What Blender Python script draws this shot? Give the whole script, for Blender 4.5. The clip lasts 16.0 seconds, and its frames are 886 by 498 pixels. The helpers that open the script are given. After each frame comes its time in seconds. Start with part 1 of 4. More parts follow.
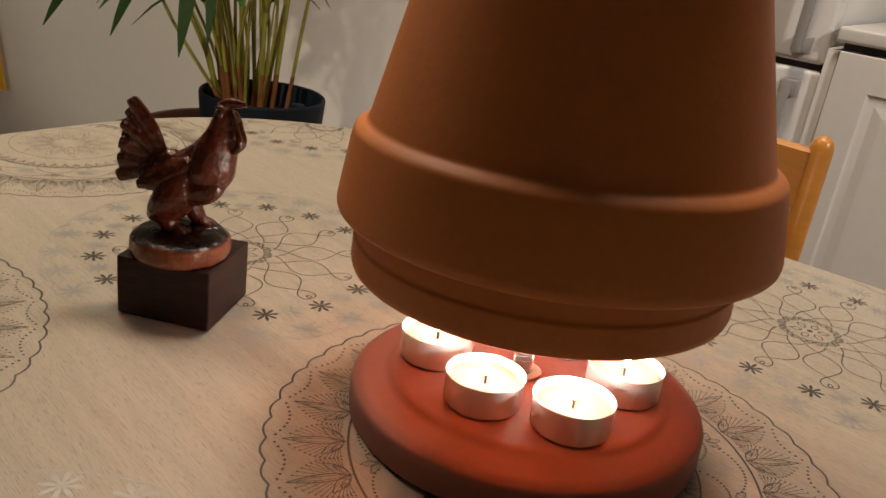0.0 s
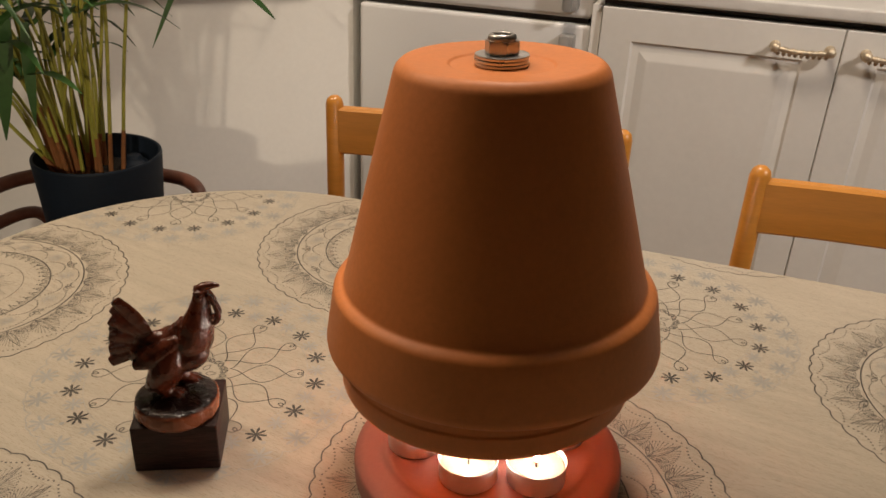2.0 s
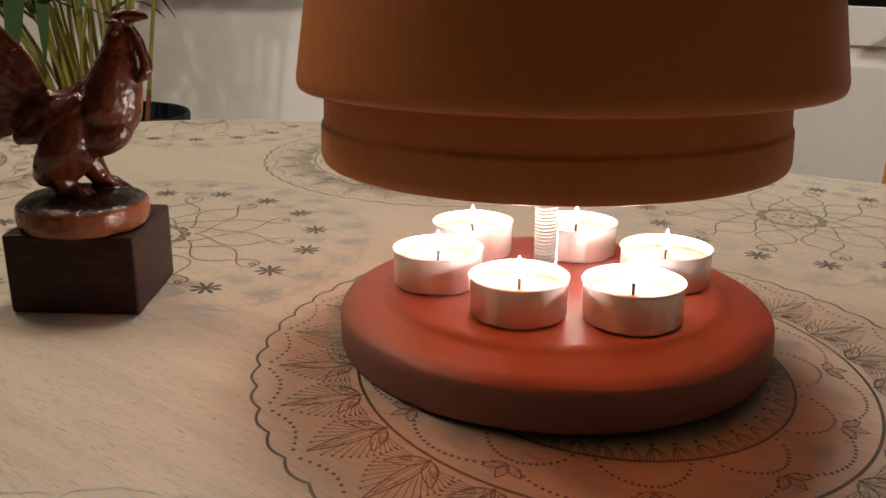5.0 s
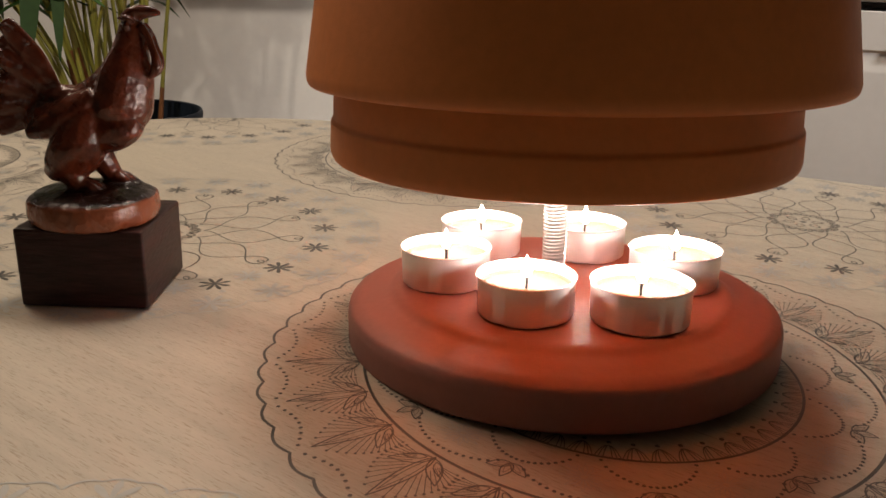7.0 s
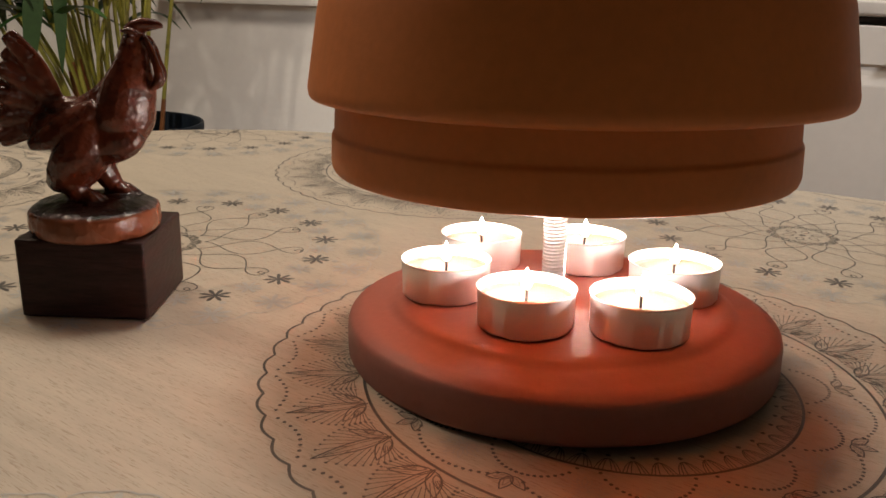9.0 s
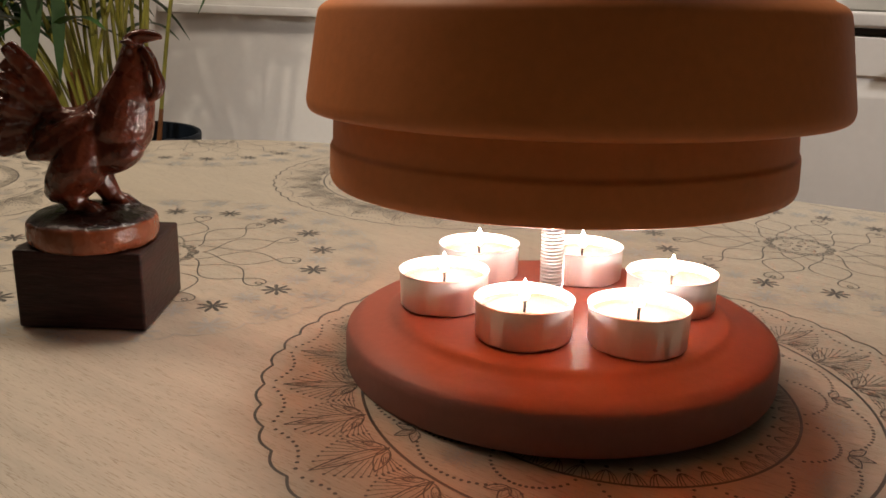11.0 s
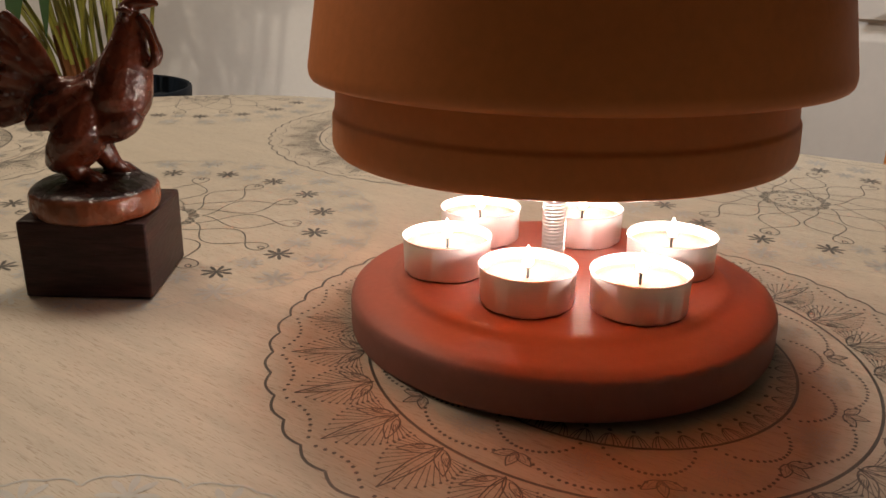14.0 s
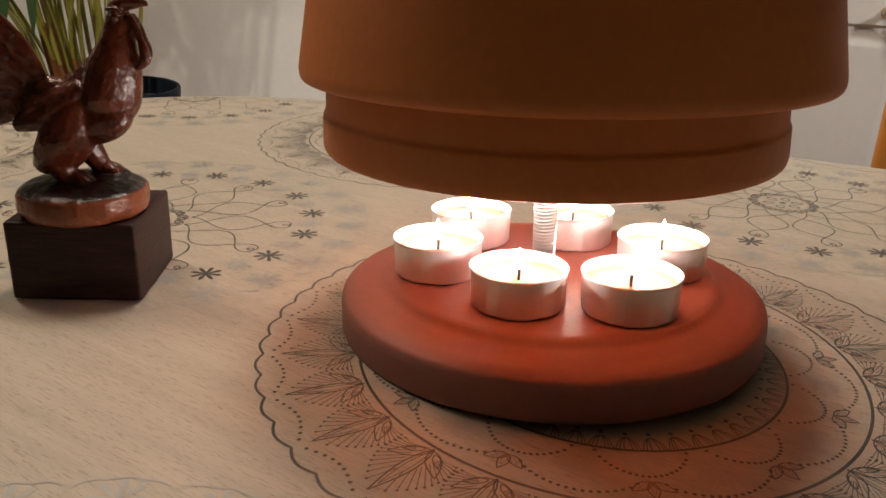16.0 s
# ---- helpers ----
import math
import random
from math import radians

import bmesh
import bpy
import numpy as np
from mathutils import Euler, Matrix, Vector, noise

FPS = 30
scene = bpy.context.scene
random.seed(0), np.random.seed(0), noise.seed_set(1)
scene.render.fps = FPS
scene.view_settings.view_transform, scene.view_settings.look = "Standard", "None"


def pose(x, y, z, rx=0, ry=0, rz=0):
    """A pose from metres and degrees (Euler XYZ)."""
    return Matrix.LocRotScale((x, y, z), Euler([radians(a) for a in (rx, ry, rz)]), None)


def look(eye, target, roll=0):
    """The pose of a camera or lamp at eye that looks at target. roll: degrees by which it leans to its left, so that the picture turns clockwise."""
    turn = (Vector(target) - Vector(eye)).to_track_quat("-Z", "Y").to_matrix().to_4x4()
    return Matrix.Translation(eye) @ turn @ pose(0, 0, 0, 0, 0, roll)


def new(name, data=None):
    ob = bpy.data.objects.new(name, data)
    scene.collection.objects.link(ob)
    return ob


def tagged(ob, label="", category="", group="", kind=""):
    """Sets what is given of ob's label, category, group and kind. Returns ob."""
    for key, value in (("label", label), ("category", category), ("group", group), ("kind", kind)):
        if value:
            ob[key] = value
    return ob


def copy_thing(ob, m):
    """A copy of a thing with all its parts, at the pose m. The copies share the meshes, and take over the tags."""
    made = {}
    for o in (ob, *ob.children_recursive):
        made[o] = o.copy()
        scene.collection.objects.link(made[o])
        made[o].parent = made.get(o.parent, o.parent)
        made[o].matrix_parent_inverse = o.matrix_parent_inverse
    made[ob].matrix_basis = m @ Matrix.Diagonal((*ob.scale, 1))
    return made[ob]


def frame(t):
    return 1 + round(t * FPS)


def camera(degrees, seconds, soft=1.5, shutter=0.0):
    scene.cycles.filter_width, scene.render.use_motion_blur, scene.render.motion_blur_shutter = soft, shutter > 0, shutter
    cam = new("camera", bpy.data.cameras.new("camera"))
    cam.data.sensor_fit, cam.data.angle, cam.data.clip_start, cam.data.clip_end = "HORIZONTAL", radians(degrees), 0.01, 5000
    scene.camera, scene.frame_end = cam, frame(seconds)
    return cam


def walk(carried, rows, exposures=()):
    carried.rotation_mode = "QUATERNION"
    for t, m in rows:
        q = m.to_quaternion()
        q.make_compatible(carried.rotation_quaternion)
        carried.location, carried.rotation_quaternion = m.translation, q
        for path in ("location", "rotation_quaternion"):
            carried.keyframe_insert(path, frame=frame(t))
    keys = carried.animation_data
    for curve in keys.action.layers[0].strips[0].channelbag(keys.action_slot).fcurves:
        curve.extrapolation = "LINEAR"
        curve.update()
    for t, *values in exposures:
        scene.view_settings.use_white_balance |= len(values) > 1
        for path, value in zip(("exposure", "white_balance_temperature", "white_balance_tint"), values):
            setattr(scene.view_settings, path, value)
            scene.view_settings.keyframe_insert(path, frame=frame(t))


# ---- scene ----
# the camera and its way round the table
cam = camera(56.9, 16.0, soft=1.6)
PATH = [
    (0, (-0.0294, -0.3657, 0.9860), (-0.0757, 0.5596, 0.6101), 8.40),
    (0.5, (-0.0917, -0.4012, 1.0663), (0.0172, 0.4848, 0.6155), 7.84),
    (1, (-0.1147, -0.4084, 1.1128), (0.0530, 0.4762, 0.6778), 4.76),
    (1.5, (-0.1264, -0.4115, 1.1356), (0.0593, 0.4649, 0.6913), 3.01),
    (2, (-0.1292, -0.4169, 1.1368), (0.0693, 0.4564, 0.6920), 2.68),
    (2.5, (-0.1335, -0.4175, 1.1275), (0.0770, 0.4519, 0.6803), 2.46),
    (3, (-0.1281, -0.4176, 1.1176), (0.0900, 0.4524, 0.6754), 2.20),
    (3.5, (-0.1268, -0.3824, 0.9915), (0.1053, 0.5264, 0.6449), 1.95),
    (4, (-0.0984, -0.3225, 0.9173), (0.0772, 0.6112, 0.6052), 2.49),
    (4.5, (-0.0853, -0.3146, 0.9012), (0.0442, 0.6233, 0.5796), 1.83),
    (5, (-0.0821, -0.3138, 0.8994), (0.0319, 0.6255, 0.5757), 1.77),
    (7.5, (-0.0809, -0.3145, 0.8978), (0.0195, 0.6276, 0.5778), 2.22),
    (8, (-0.0810, -0.3147, 0.8978), (0.0194, 0.6288, 0.5822), 2.30),
    (8.5, (-0.0807, -0.3146, 0.8979), (0.0193, 0.6304, 0.5865), 2.36),
    (9, (-0.0811, -0.3150, 0.8983), (0.0198, 0.6311, 0.5905), 2.39),
    (11.5, (-0.0821, -0.3152, 0.8994), (0.0245, 0.6342, 0.6037), 2.57),
    (12, (-0.0831, -0.3148, 0.9012), (0.0251, 0.6338, 0.6037), 2.64),
    (12.5, (-0.0823, -0.3142, 0.9018), (0.0254, 0.6332, 0.6004), 2.62),
    (13, (-0.0850, -0.3131, 0.9053), (0.0239, 0.6187, 0.5590), 2.28),
    (13.5, (-0.0870, -0.3142, 0.9081), (0.0275, 0.6130, 0.5515), 2.13),
    (14, (-0.0870, -0.3148, 0.9083), (0.0284, 0.6112, 0.5487), 2.01),
    (14.5, (-0.0876, -0.3145, 0.9079), (0.0325, 0.6105, 0.5475), 2.10),
    (15, (-0.0881, -0.3147, 0.9086), (0.0351, 0.6097, 0.5475), 2.21),
    (15.5, (-0.0875, -0.3147, 0.9081), (0.0374, 0.6108, 0.5504), 2.23),
    (16, (-0.0878, -0.3143, 0.9078), (0.0411, 0.6111, 0.5515), 2.38),
]
walk(cam, [(t, look(eye, target, roll)) for t, eye, target, roll in PATH],
     [(0.0, 0.0, 6800, 18), (0.6, 0.1, 6900, 18), (3.4, 0.1, 6900, 18), (4.0, 0.16, 6600, 18), (4.9, 0.02, 6450, 18), (16.0, 0.02, 6450, 18)])

# ---------------------------------------------------------------- light
world = bpy.data.worlds.new("room_air")
scene.world = world
world.use_nodes = True
world.node_tree.nodes["Background"].inputs[0].default_value = (0.9, 0.85, 0.75, 1)
world.node_tree.nodes["Background"].inputs[1].default_value = 0.004


def lamp(name, kind, at, watts, colour, size=0.1, target=None, cone=150):
    data = bpy.data.lights.new(name, kind)
    data.energy, data.color, data.shadow_soft_size = watts, colour, size
    if kind == "SPOT":
        data.spot_size, data.spot_blend = radians(cone), 0.6
    ob = new(name, data)
    ob.matrix_world = look(at, target) if target else pose(*at)
    return ob


# a shaded pendant by the wall, two lights of the kitchen's ceiling, a lamp across the room and an added fill beyond the
# table's end
lamp("ceiling_light", "SPOT", (-0.72, 0.60, 2.00), 30, (1.0, 0.83, 0.60), 0.20, (-0.24, 0.10, 0.75), 86)
lamp("kitchen_light", "SPOT", (0.14, 0.62, 2.42), 66, (1.0, 0.89, 0.72), 0.20, (0.42, 0.80, 0.50), 104)
# unseen spot that brightens doors and chair, its cone kept off the pot
lamp("kitchen_light", "SPOT", (1.60, -1.00, 2.46), 185, (1.0, 0.97, 0.90), 0.16, (0.82, 0.95, 0.52), 46)
# unseen lamp; its narrow cone stands in for the shade over the heater
lamp("room_lamp_light", "SPOT", (-0.85, -2.10, 1.62), 86, (1.0, 0.90, 0.70), 0.035, (-0.50, 1.40, 0.80), 24)
# added fill that lifts the table's left and the wall there, no known source
lamp("left_fill_light", "POINT", (-1.35, 0.62, 1.30), 1.2, (1.0, 0.88, 0.68), 0.05)


# ---------------------------------------------------------------- materials
def material(name, colour, rough=0.6, metal=0.0, vary=0.12, scale=8.0, fine=120.0, bump=0.15, spec=0.5, tint=None, coat=0.0, stretch=(1, 1, 1), dist=0.001, grain=0.0, pores=0.0):
    m = bpy.data.materials.new(name)
    m.use_nodes = True
    nt = m.node_tree
    b = nt.nodes["Principled BSDF"]
    b.inputs["Roughness"].default_value = rough
    b.inputs["Metallic"].default_value = metal
    b.inputs["Specular IOR Level"].default_value = spec
    b.inputs["Coat Weight"].default_value = coat
    b.inputs["Coat Roughness"].default_value = 0.15
    tc = nt.nodes.new("ShaderNodeTexCoord")
    mp = nt.nodes.new("ShaderNodeMapping")
    mp.vector_type = "TEXTURE"
    mp.inputs["Scale"].default_value = [1 / k for k in stretch]
    mp.inputs["Rotation"].default_value = (0, 0, radians(grain))
    nt.links.new(tc.outputs["Object"], mp.inputs["Vector"])
    big = nt.nodes.new("ShaderNodeTexNoise")
    big.inputs["Scale"].default_value, big.inputs["Detail"].default_value = scale, 5
    small = nt.nodes.new("ShaderNodeTexNoise")
    small.inputs["Scale"].default_value, small.inputs["Detail"].default_value = fine, 4
    for n in (big, small):
        nt.links.new(mp.outputs["Vector"], n.inputs["Vector"])
    add = nt.nodes.new("ShaderNodeMath")
    add.operation = "MULTIPLY_ADD"
    nt.links.new(small.outputs["Fac"], add.inputs[0])
    add.inputs[1].default_value = 0.45
    nt.links.new(big.outputs["Fac"], add.inputs[2])
    ramp = nt.nodes.new("ShaderNodeValToRGB")
    ramp.color_ramp.elements[0].position, ramp.color_ramp.elements[1].position = 0.45, 1.0
    other = tint or [min(1, c * (1 + vary)) for c in colour]
    ramp.color_ramp.elements[0].color = (*[c * (1 - vary) for c in colour], 1)
    ramp.color_ramp.elements[1].color = (*other, 1)
    nt.links.new(add.outputs[0], ramp.inputs["Fac"])
    nt.links.new(ramp.outputs["Color"], b.inputs["Base Color"])
    if pores:
        por = nt.nodes.new("ShaderNodeTexNoise")
        por.inputs["Scale"].default_value, por.inputs["Detail"].default_value = pores, 3
        nt.links.new(mp.outputs["Vector"], por.inputs["Vector"])
        pick = nt.nodes.new("ShaderNodeMapRange")
        pick.inputs["From Min"].default_value, pick.inputs["From Max"].default_value = 0.56, 0.70
        pick.inputs["To Max"].default_value = 0.68
        nt.links.new(por.outputs["Fac"], pick.inputs["Value"])
        mix = nt.nodes.new("ShaderNodeMixRGB")
        mix.inputs["Color2"].default_value = (colour[0] * 0.55, colour[1] * 0.48, colour[2] * 0.42, 1)
        nt.links.new(pick.outputs["Result"], mix.inputs["Fac"])
        nt.links.new(ramp.outputs["Color"], mix.inputs["Color1"])
        nt.links.new(mix.outputs["Color"], b.inputs["Base Color"])
    rr = nt.nodes.new("ShaderNodeMapRange")
    rr.inputs["To Min"].default_value, rr.inputs["To Max"].default_value = max(0.02, rough - 0.08), min(1, rough + 0.08)
    nt.links.new(big.outputs["Fac"], rr.inputs["Value"])
    nt.links.new(rr.outputs["Result"], b.inputs["Roughness"])
    if bump:
        bp = nt.nodes.new("ShaderNodeBump")
        bp.inputs["Strength"].default_value, bp.inputs["Distance"].default_value = bump, dist
        nt.links.new(small.outputs["Fac"], bp.inputs["Height"])
        nt.links.new(bp.outputs["Normal"], b.inputs["Normal"])
    return m


def glow(name, colour, strength):
    m = bpy.data.materials.new(name)
    m.use_nodes = True
    b = m.node_tree.nodes["Principled BSDF"]
    b.inputs["Base Color"].default_value = (*colour, 1)
    b.inputs["Emission Color"].default_value = (*colour, 1)
    b.inputs["Emission Strength"].default_value = strength
    return m


M_POT = material("terracotta", (0.68, 0.222, 0.060), 0.54, vary=0.12, scale=9, fine=260, bump=0.25, spec=0.5, dist=0.0006)
M_SAUCER = material("red_terracotta", (0.365, 0.164, 0.140), 0.55, vary=0.10, scale=14, fine=300, bump=0.2, spec=0.35, dist=0.0005)
M_ZINC = material("zinc_plated_steel", (0.56, 0.55, 0.54), 0.30, 1.0, vary=0.08, scale=60, fine=500, bump=0.08, dist=0.0002)
M_ALU = material("thin_aluminium", (0.86, 0.85, 0.84), 0.38, 0.75, vary=0.05, scale=40, fine=400, bump=0.15, dist=0.0003)
M_WICK = material("charred_wick", (0.02, 0.015, 0.012), 0.9, bump=0.3)
M_FLAME = glow("candle_flame", (1.0, 0.88, 0.70), 45.0)
M_CLOTH = material("beige_oilcloth", (0.455, 0.405, 0.325), 0.46, vary=0.10, scale=11, fine=90, bump=0.3, spec=0.3, stretch=(1.0, 12, 1), dist=0.0006, grain=-40, pores=210)
M_PRINT = material("dark_silver_print", (0.12, 0.112, 0.105), 0.34, 0.50, vary=0.25, scale=30, fine=300, bump=0.0)
M_PRINT2 = material("pale_silver_print", (0.40, 0.395, 0.37), 0.36, 0.25, vary=0.15, scale=30, fine=300, bump=0.0)
M_PRINT3 = material("taupe_print", (0.25, 0.215, 0.18), 0.42, 0.25, vary=0.2, scale=30, fine=300, bump=0.0)
M_BLOCK = material("dark_stained_wood", (0.020, 0.008, 0.008), 0.44, vary=0.6, scale=34, fine=170, bump=0.5, tint=(0.052, 0.020, 0.018), stretch=(1, 1, 6), spec=0.25, dist=0.0008)
M_CARVED = material("carved_red_brown_wood", (0.022, 0.006, 0.004), 0.27, vary=0.6, scale=46, fine=260, bump=0.35, spec=0.5, tint=(0.16, 0.033, 0.012), coat=0.0, dist=0.001)
M_CHAIR = material("orange_lacquered_beech", (0.58, 0.235, 0.035), 0.38, vary=0.14, scale=6, fine=60, bump=0.06, stretch=(1, 1, 9), coat=0.3)
M_WALL = material("white_wall_paint", (0.74, 0.72, 0.67), 0.85, vary=0.05, scale=2.5, fine=90, bump=0.12)
M_WHITE = material("white_painted_wood", (0.76, 0.74, 0.69), 0.45, vary=0.05, scale=4, fine=70, bump=0.06)
M_FRIDGE = material("white_enamel", (0.78, 0.77, 0.74), 0.32, vary=0.03, scale=3, fine=200, bump=0.05)
M_GREY = material("grey_plastic", (0.34, 0.33, 0.31), 0.4, vary=0.1, scale=20, fine=200, bump=0.05)
M_DARK = material("gap_shade", (0.06, 0.05, 0.045), 0.7, vary=0.2)
M_BRASS = material("aged_brass", (0.62, 0.52, 0.38), 0.48, 0.8, vary=0.3, scale=90, fine=400, bump=0.15)
M_WORKTOP = material("pale_laminate_worktop", (0.66, 0.64, 0.60), 0.35, vary=0.07, scale=30, fine=250, bump=0.03)
M_TILE = material("white_glazed_tile", (0.72, 0.71, 0.67), 0.22, vary=0.04, scale=6, fine=60, bump=0.04)
M_GROUT = material("grey_grout", (0.42, 0.40, 0.37), 0.9)
M_NAVY = material("dark_navy_glazed_pot", (0.008, 0.015, 0.026), 0.6, spec=0.25, vary=0.25, scale=12, fine=160, bump=0.1)
M_SOIL = material("dark_potting_soil", (0.025, 0.018, 0.013), 0.95, vary=0.5, scale=60, fine=300, bump=0.8, dist=0.004)
M_STEM = material("yellow_green_palm_stem", (0.34, 0.33, 0.055), 0.45, vary=0.35, scale=14, fine=120, bump=0.15, stretch=(3, 3, 1))
M_SHEATH = material("brown_stem_sheath", (0.30, 0.115, 0.036), 0.65, vary=0.4, scale=20, fine=140, bump=0.3)
M_LEAF = material("dark_green_palm_leaf", (0.035, 0.105, 0.022), 0.42, vary=0.3, scale=12, fine=160, bump=0.2)
M_RATTAN = material("red_brown_rattan", (0.10, 0.032, 0.018), 0.45, vary=0.35, scale=16, fine=130, bump=0.2, coat=0.3)
M_FLOOR = material("brown_floor_boards", (0.24, 0.15, 0.085), 0.5, vary=0.25, scale=3, fine=50, bump=0.1, stretch=(1, 8, 1))
M_CEIL = material("white_ceiling_paint", (0.8, 0.79, 0.76), 0.9, vary=0.03, scale=2, fine=60, bump=0.08)
M_TEAL = material("teal_plastic", (0.015, 0.16, 0.22), 0.4, vary=0.25, scale=30, fine=200, bump=0.1)
M_JAR = material("dark_jar", (0.07, 0.045, 0.04), 0.3, vary=0.4, scale=50, fine=200, bump=0.05)
M_YELLOW = material("yellow_fabric", (0.75, 0.42, 0.02), 0.8, vary=0.1, scale=30, fine=250)

# gouge marks of the carving, and the mound, stained black on top with a pale rim
_nt = M_CARVED.node_tree
_tc = _nt.nodes.new("ShaderNodeTexCoord")
_bump = None
for _scale, _strength, _deep in ((150, 0.42, 0.0015), (420, 0.35, 0.0006)):
    _cells = _nt.nodes.new("ShaderNodeTexVoronoi")
    _cells.inputs["Scale"].default_value = _scale
    _nt.links.new(_tc.outputs["Object"], _cells.inputs["Vector"])
    _next = _nt.nodes.new("ShaderNodeBump")
    _next.inputs["Strength"].default_value, _next.inputs["Distance"].default_value = _strength, _deep
    _nt.links.new(_cells.outputs["Distance"], _next.inputs["Height"])
    if _bump:
        _nt.links.new(_bump.outputs["Normal"], _next.inputs["Normal"])
    _bump = _next
_old = _nt.nodes["Principled BSDF"].inputs["Normal"].links[0].from_node
_nt.links.new(_bump.outputs["Normal"], _old.inputs["Normal"])
_far = _nt.nodes.new("ShaderNodeVectorMath")
_far.operation = "DISTANCE"
_flat = _nt.nodes.new("ShaderNodeVectorMath")
_flat.operation = "MULTIPLY"
_flat.inputs[1].default_value = (1, 1, 0)
_nt.links.new(_tc.outputs["Object"], _flat.inputs[0])
_nt.links.new(_flat.outputs["Vector"], _far.inputs[0])
_far.inputs[1].default_value = (-0.2005, 0.0555, 0)
_rim = _nt.nodes.new("ShaderNodeMapRange")
_rim.inputs["From Min"].default_value, _rim.inputs["From Max"].default_value = 0.0255, 0.0270
_nt.links.new(_far.outputs["Value"], _rim.inputs["Value"])
_xyz = _nt.nodes.new("ShaderNodeSeparateXYZ")
_nt.links.new(_tc.outputs["Object"], _xyz.inputs["Vector"])
_low = _nt.nodes.new("ShaderNodeMapRange")
_low.inputs["From Min"].default_value, _low.inputs["From Max"].default_value = 0.0475, 0.0460
_nt.links.new(_xyz.outputs["Z"], _low.inputs["Value"])
_both = _nt.nodes.new("ShaderNodeMath")
_both.operation = "MULTIPLY"
_nt.links.new(_rim.outputs["Result"], _both.inputs[0])
_nt.links.new(_low.outputs["Result"], _both.inputs[1])
_bare = _nt.nodes.new("ShaderNodeMixRGB")
_bare.inputs["Color2"].default_value = (0.21, 0.062, 0.026, 1)
_nt.links.new(_both.outputs[0], _bare.inputs["Fac"])
_nt.links.new(_nt.nodes["Principled BSDF"].inputs["Base Color"].links[0].from_socket, _bare.inputs["Color1"])
_inner = _nt.nodes.new("ShaderNodeMapRange")
_inner.inputs["From Min"].default_value, _inner.inputs["From Max"].default_value = 0.0272, 0.0256
_nt.links.new(_far.outputs["Value"], _inner.inputs["Value"])
_top = _nt.nodes.new("ShaderNodeMapRange")
_top.inputs["From Min"].default_value, _top.inputs["From Max"].default_value = 0.0515, 0.0500
_top.inputs["To Max"].default_value = 0.9
_nt.links.new(_xyz.outputs["Z"], _top.inputs["Value"])
_mound = _nt.nodes.new("ShaderNodeMath")
_mound.operation = "MULTIPLY"
_nt.links.new(_inner.outputs["Result"], _mound.inputs[0])
_nt.links.new(_top.outputs["Result"], _mound.inputs[1])
_stain = _nt.nodes.new("ShaderNodeMixRGB")
_stain.inputs["Color2"].default_value = (0.012, 0.007, 0.007, 1)
_nt.links.new(_mound.outputs[0], _stain.inputs["Fac"])
_nt.links.new(_bare.outputs["Color"], _stain.inputs["Color1"])
_nt.links.new(_stain.outputs["Color"], _nt.nodes["Principled BSDF"].inputs["Base Color"])

# melted wax lets the flame's light through
M_WAX = material("white_paraffin_wax", (0.22, 0.17, 0.125), 0.12, vary=0.05, scale=60, fine=200, bump=0.05)
M_WAX.node_tree.nodes["Principled BSDF"].inputs["Subsurface Weight"].default_value = 0.2
M_WAX.node_tree.nodes["Principled BSDF"].inputs["Subsurface Radius"].default_value = (0.01, 0.006, 0.004)
M_WAX.node_tree.nodes["Principled BSDF"].inputs["Subsurface Scale"].default_value = 0.5


# ---------------------------------------------------------------- mesh helpers
def mesh_object(name, bm, mat, smooth=True):
    me = bpy.data.meshes.new(name)
    bmesh.ops.recalc_face_normals(bm, faces=bm.faces)
    bm.to_mesh(me)
    bm.free()
    for m in (mat if isinstance(mat, (list, tuple)) else [mat]):
        me.materials.append(m)
    if smooth:
        for p in me.polygons:
            p.use_smooth = True
        me.set_sharp_from_angle(angle=radians(38))
    return new(name, me)


def part(name, bm, mat, parent, label="", smooth=True):
    ob = mesh_object(name, bm, mat, smooth)
    ob.parent = parent
    if label:
        tagged(ob, label)
    return ob


def lathe(profile, seg=96, wobble=0.0, bm=None):
    """A surface turned round z from (radius, height) pairs; radius 0 closes it."""
    bm = bm or bmesh.new()
    rings = []
    for i, (r, z) in enumerate(profile):
        if r <= 1e-6:
            rings.append([bm.verts.new((0, 0, z))])
            continue
        ring = []
        for k in range(seg):
            a = 2 * math.pi * k / seg
            w = 1 + wobble * noise.noise((3 * math.cos(a), 3 * math.sin(a), 30 * z))
            ring.append(bm.verts.new((r * w * math.cos(a), r * w * math.sin(a), z)))
        rings.append(ring)
    for a, b in zip(rings, rings[1:]):
        for k in range(seg):
            q = [a[k % len(a)], a[(k + 1) % len(a)], b[(k + 1) % len(b)], b[k % len(b)]]
            q = list(dict.fromkeys(q))
            if len(q) > 2:
                bm.faces.new(q)
    return bm


def rounded(points, r, n=5):
    """Rounds the inner corners of a (radius, height) profile."""
    out = [points[0]]
    for p, q, s in zip(points, points[1:], points[2:]):
        p, q, s = Vector(p), Vector(q), Vector(s)
        d = min(r, (p - q).length * 0.45, (s - q).length * 0.45)
        a, b = q + (p - q).normalized() * d, q + (s - q).normalized() * d
        for i in range(n + 1):
            t = i / n
            out.append(tuple((1 - t) ** 2 * a + 2 * t * (1 - t) * q + t * t * b))
    return out + [points[-1]]


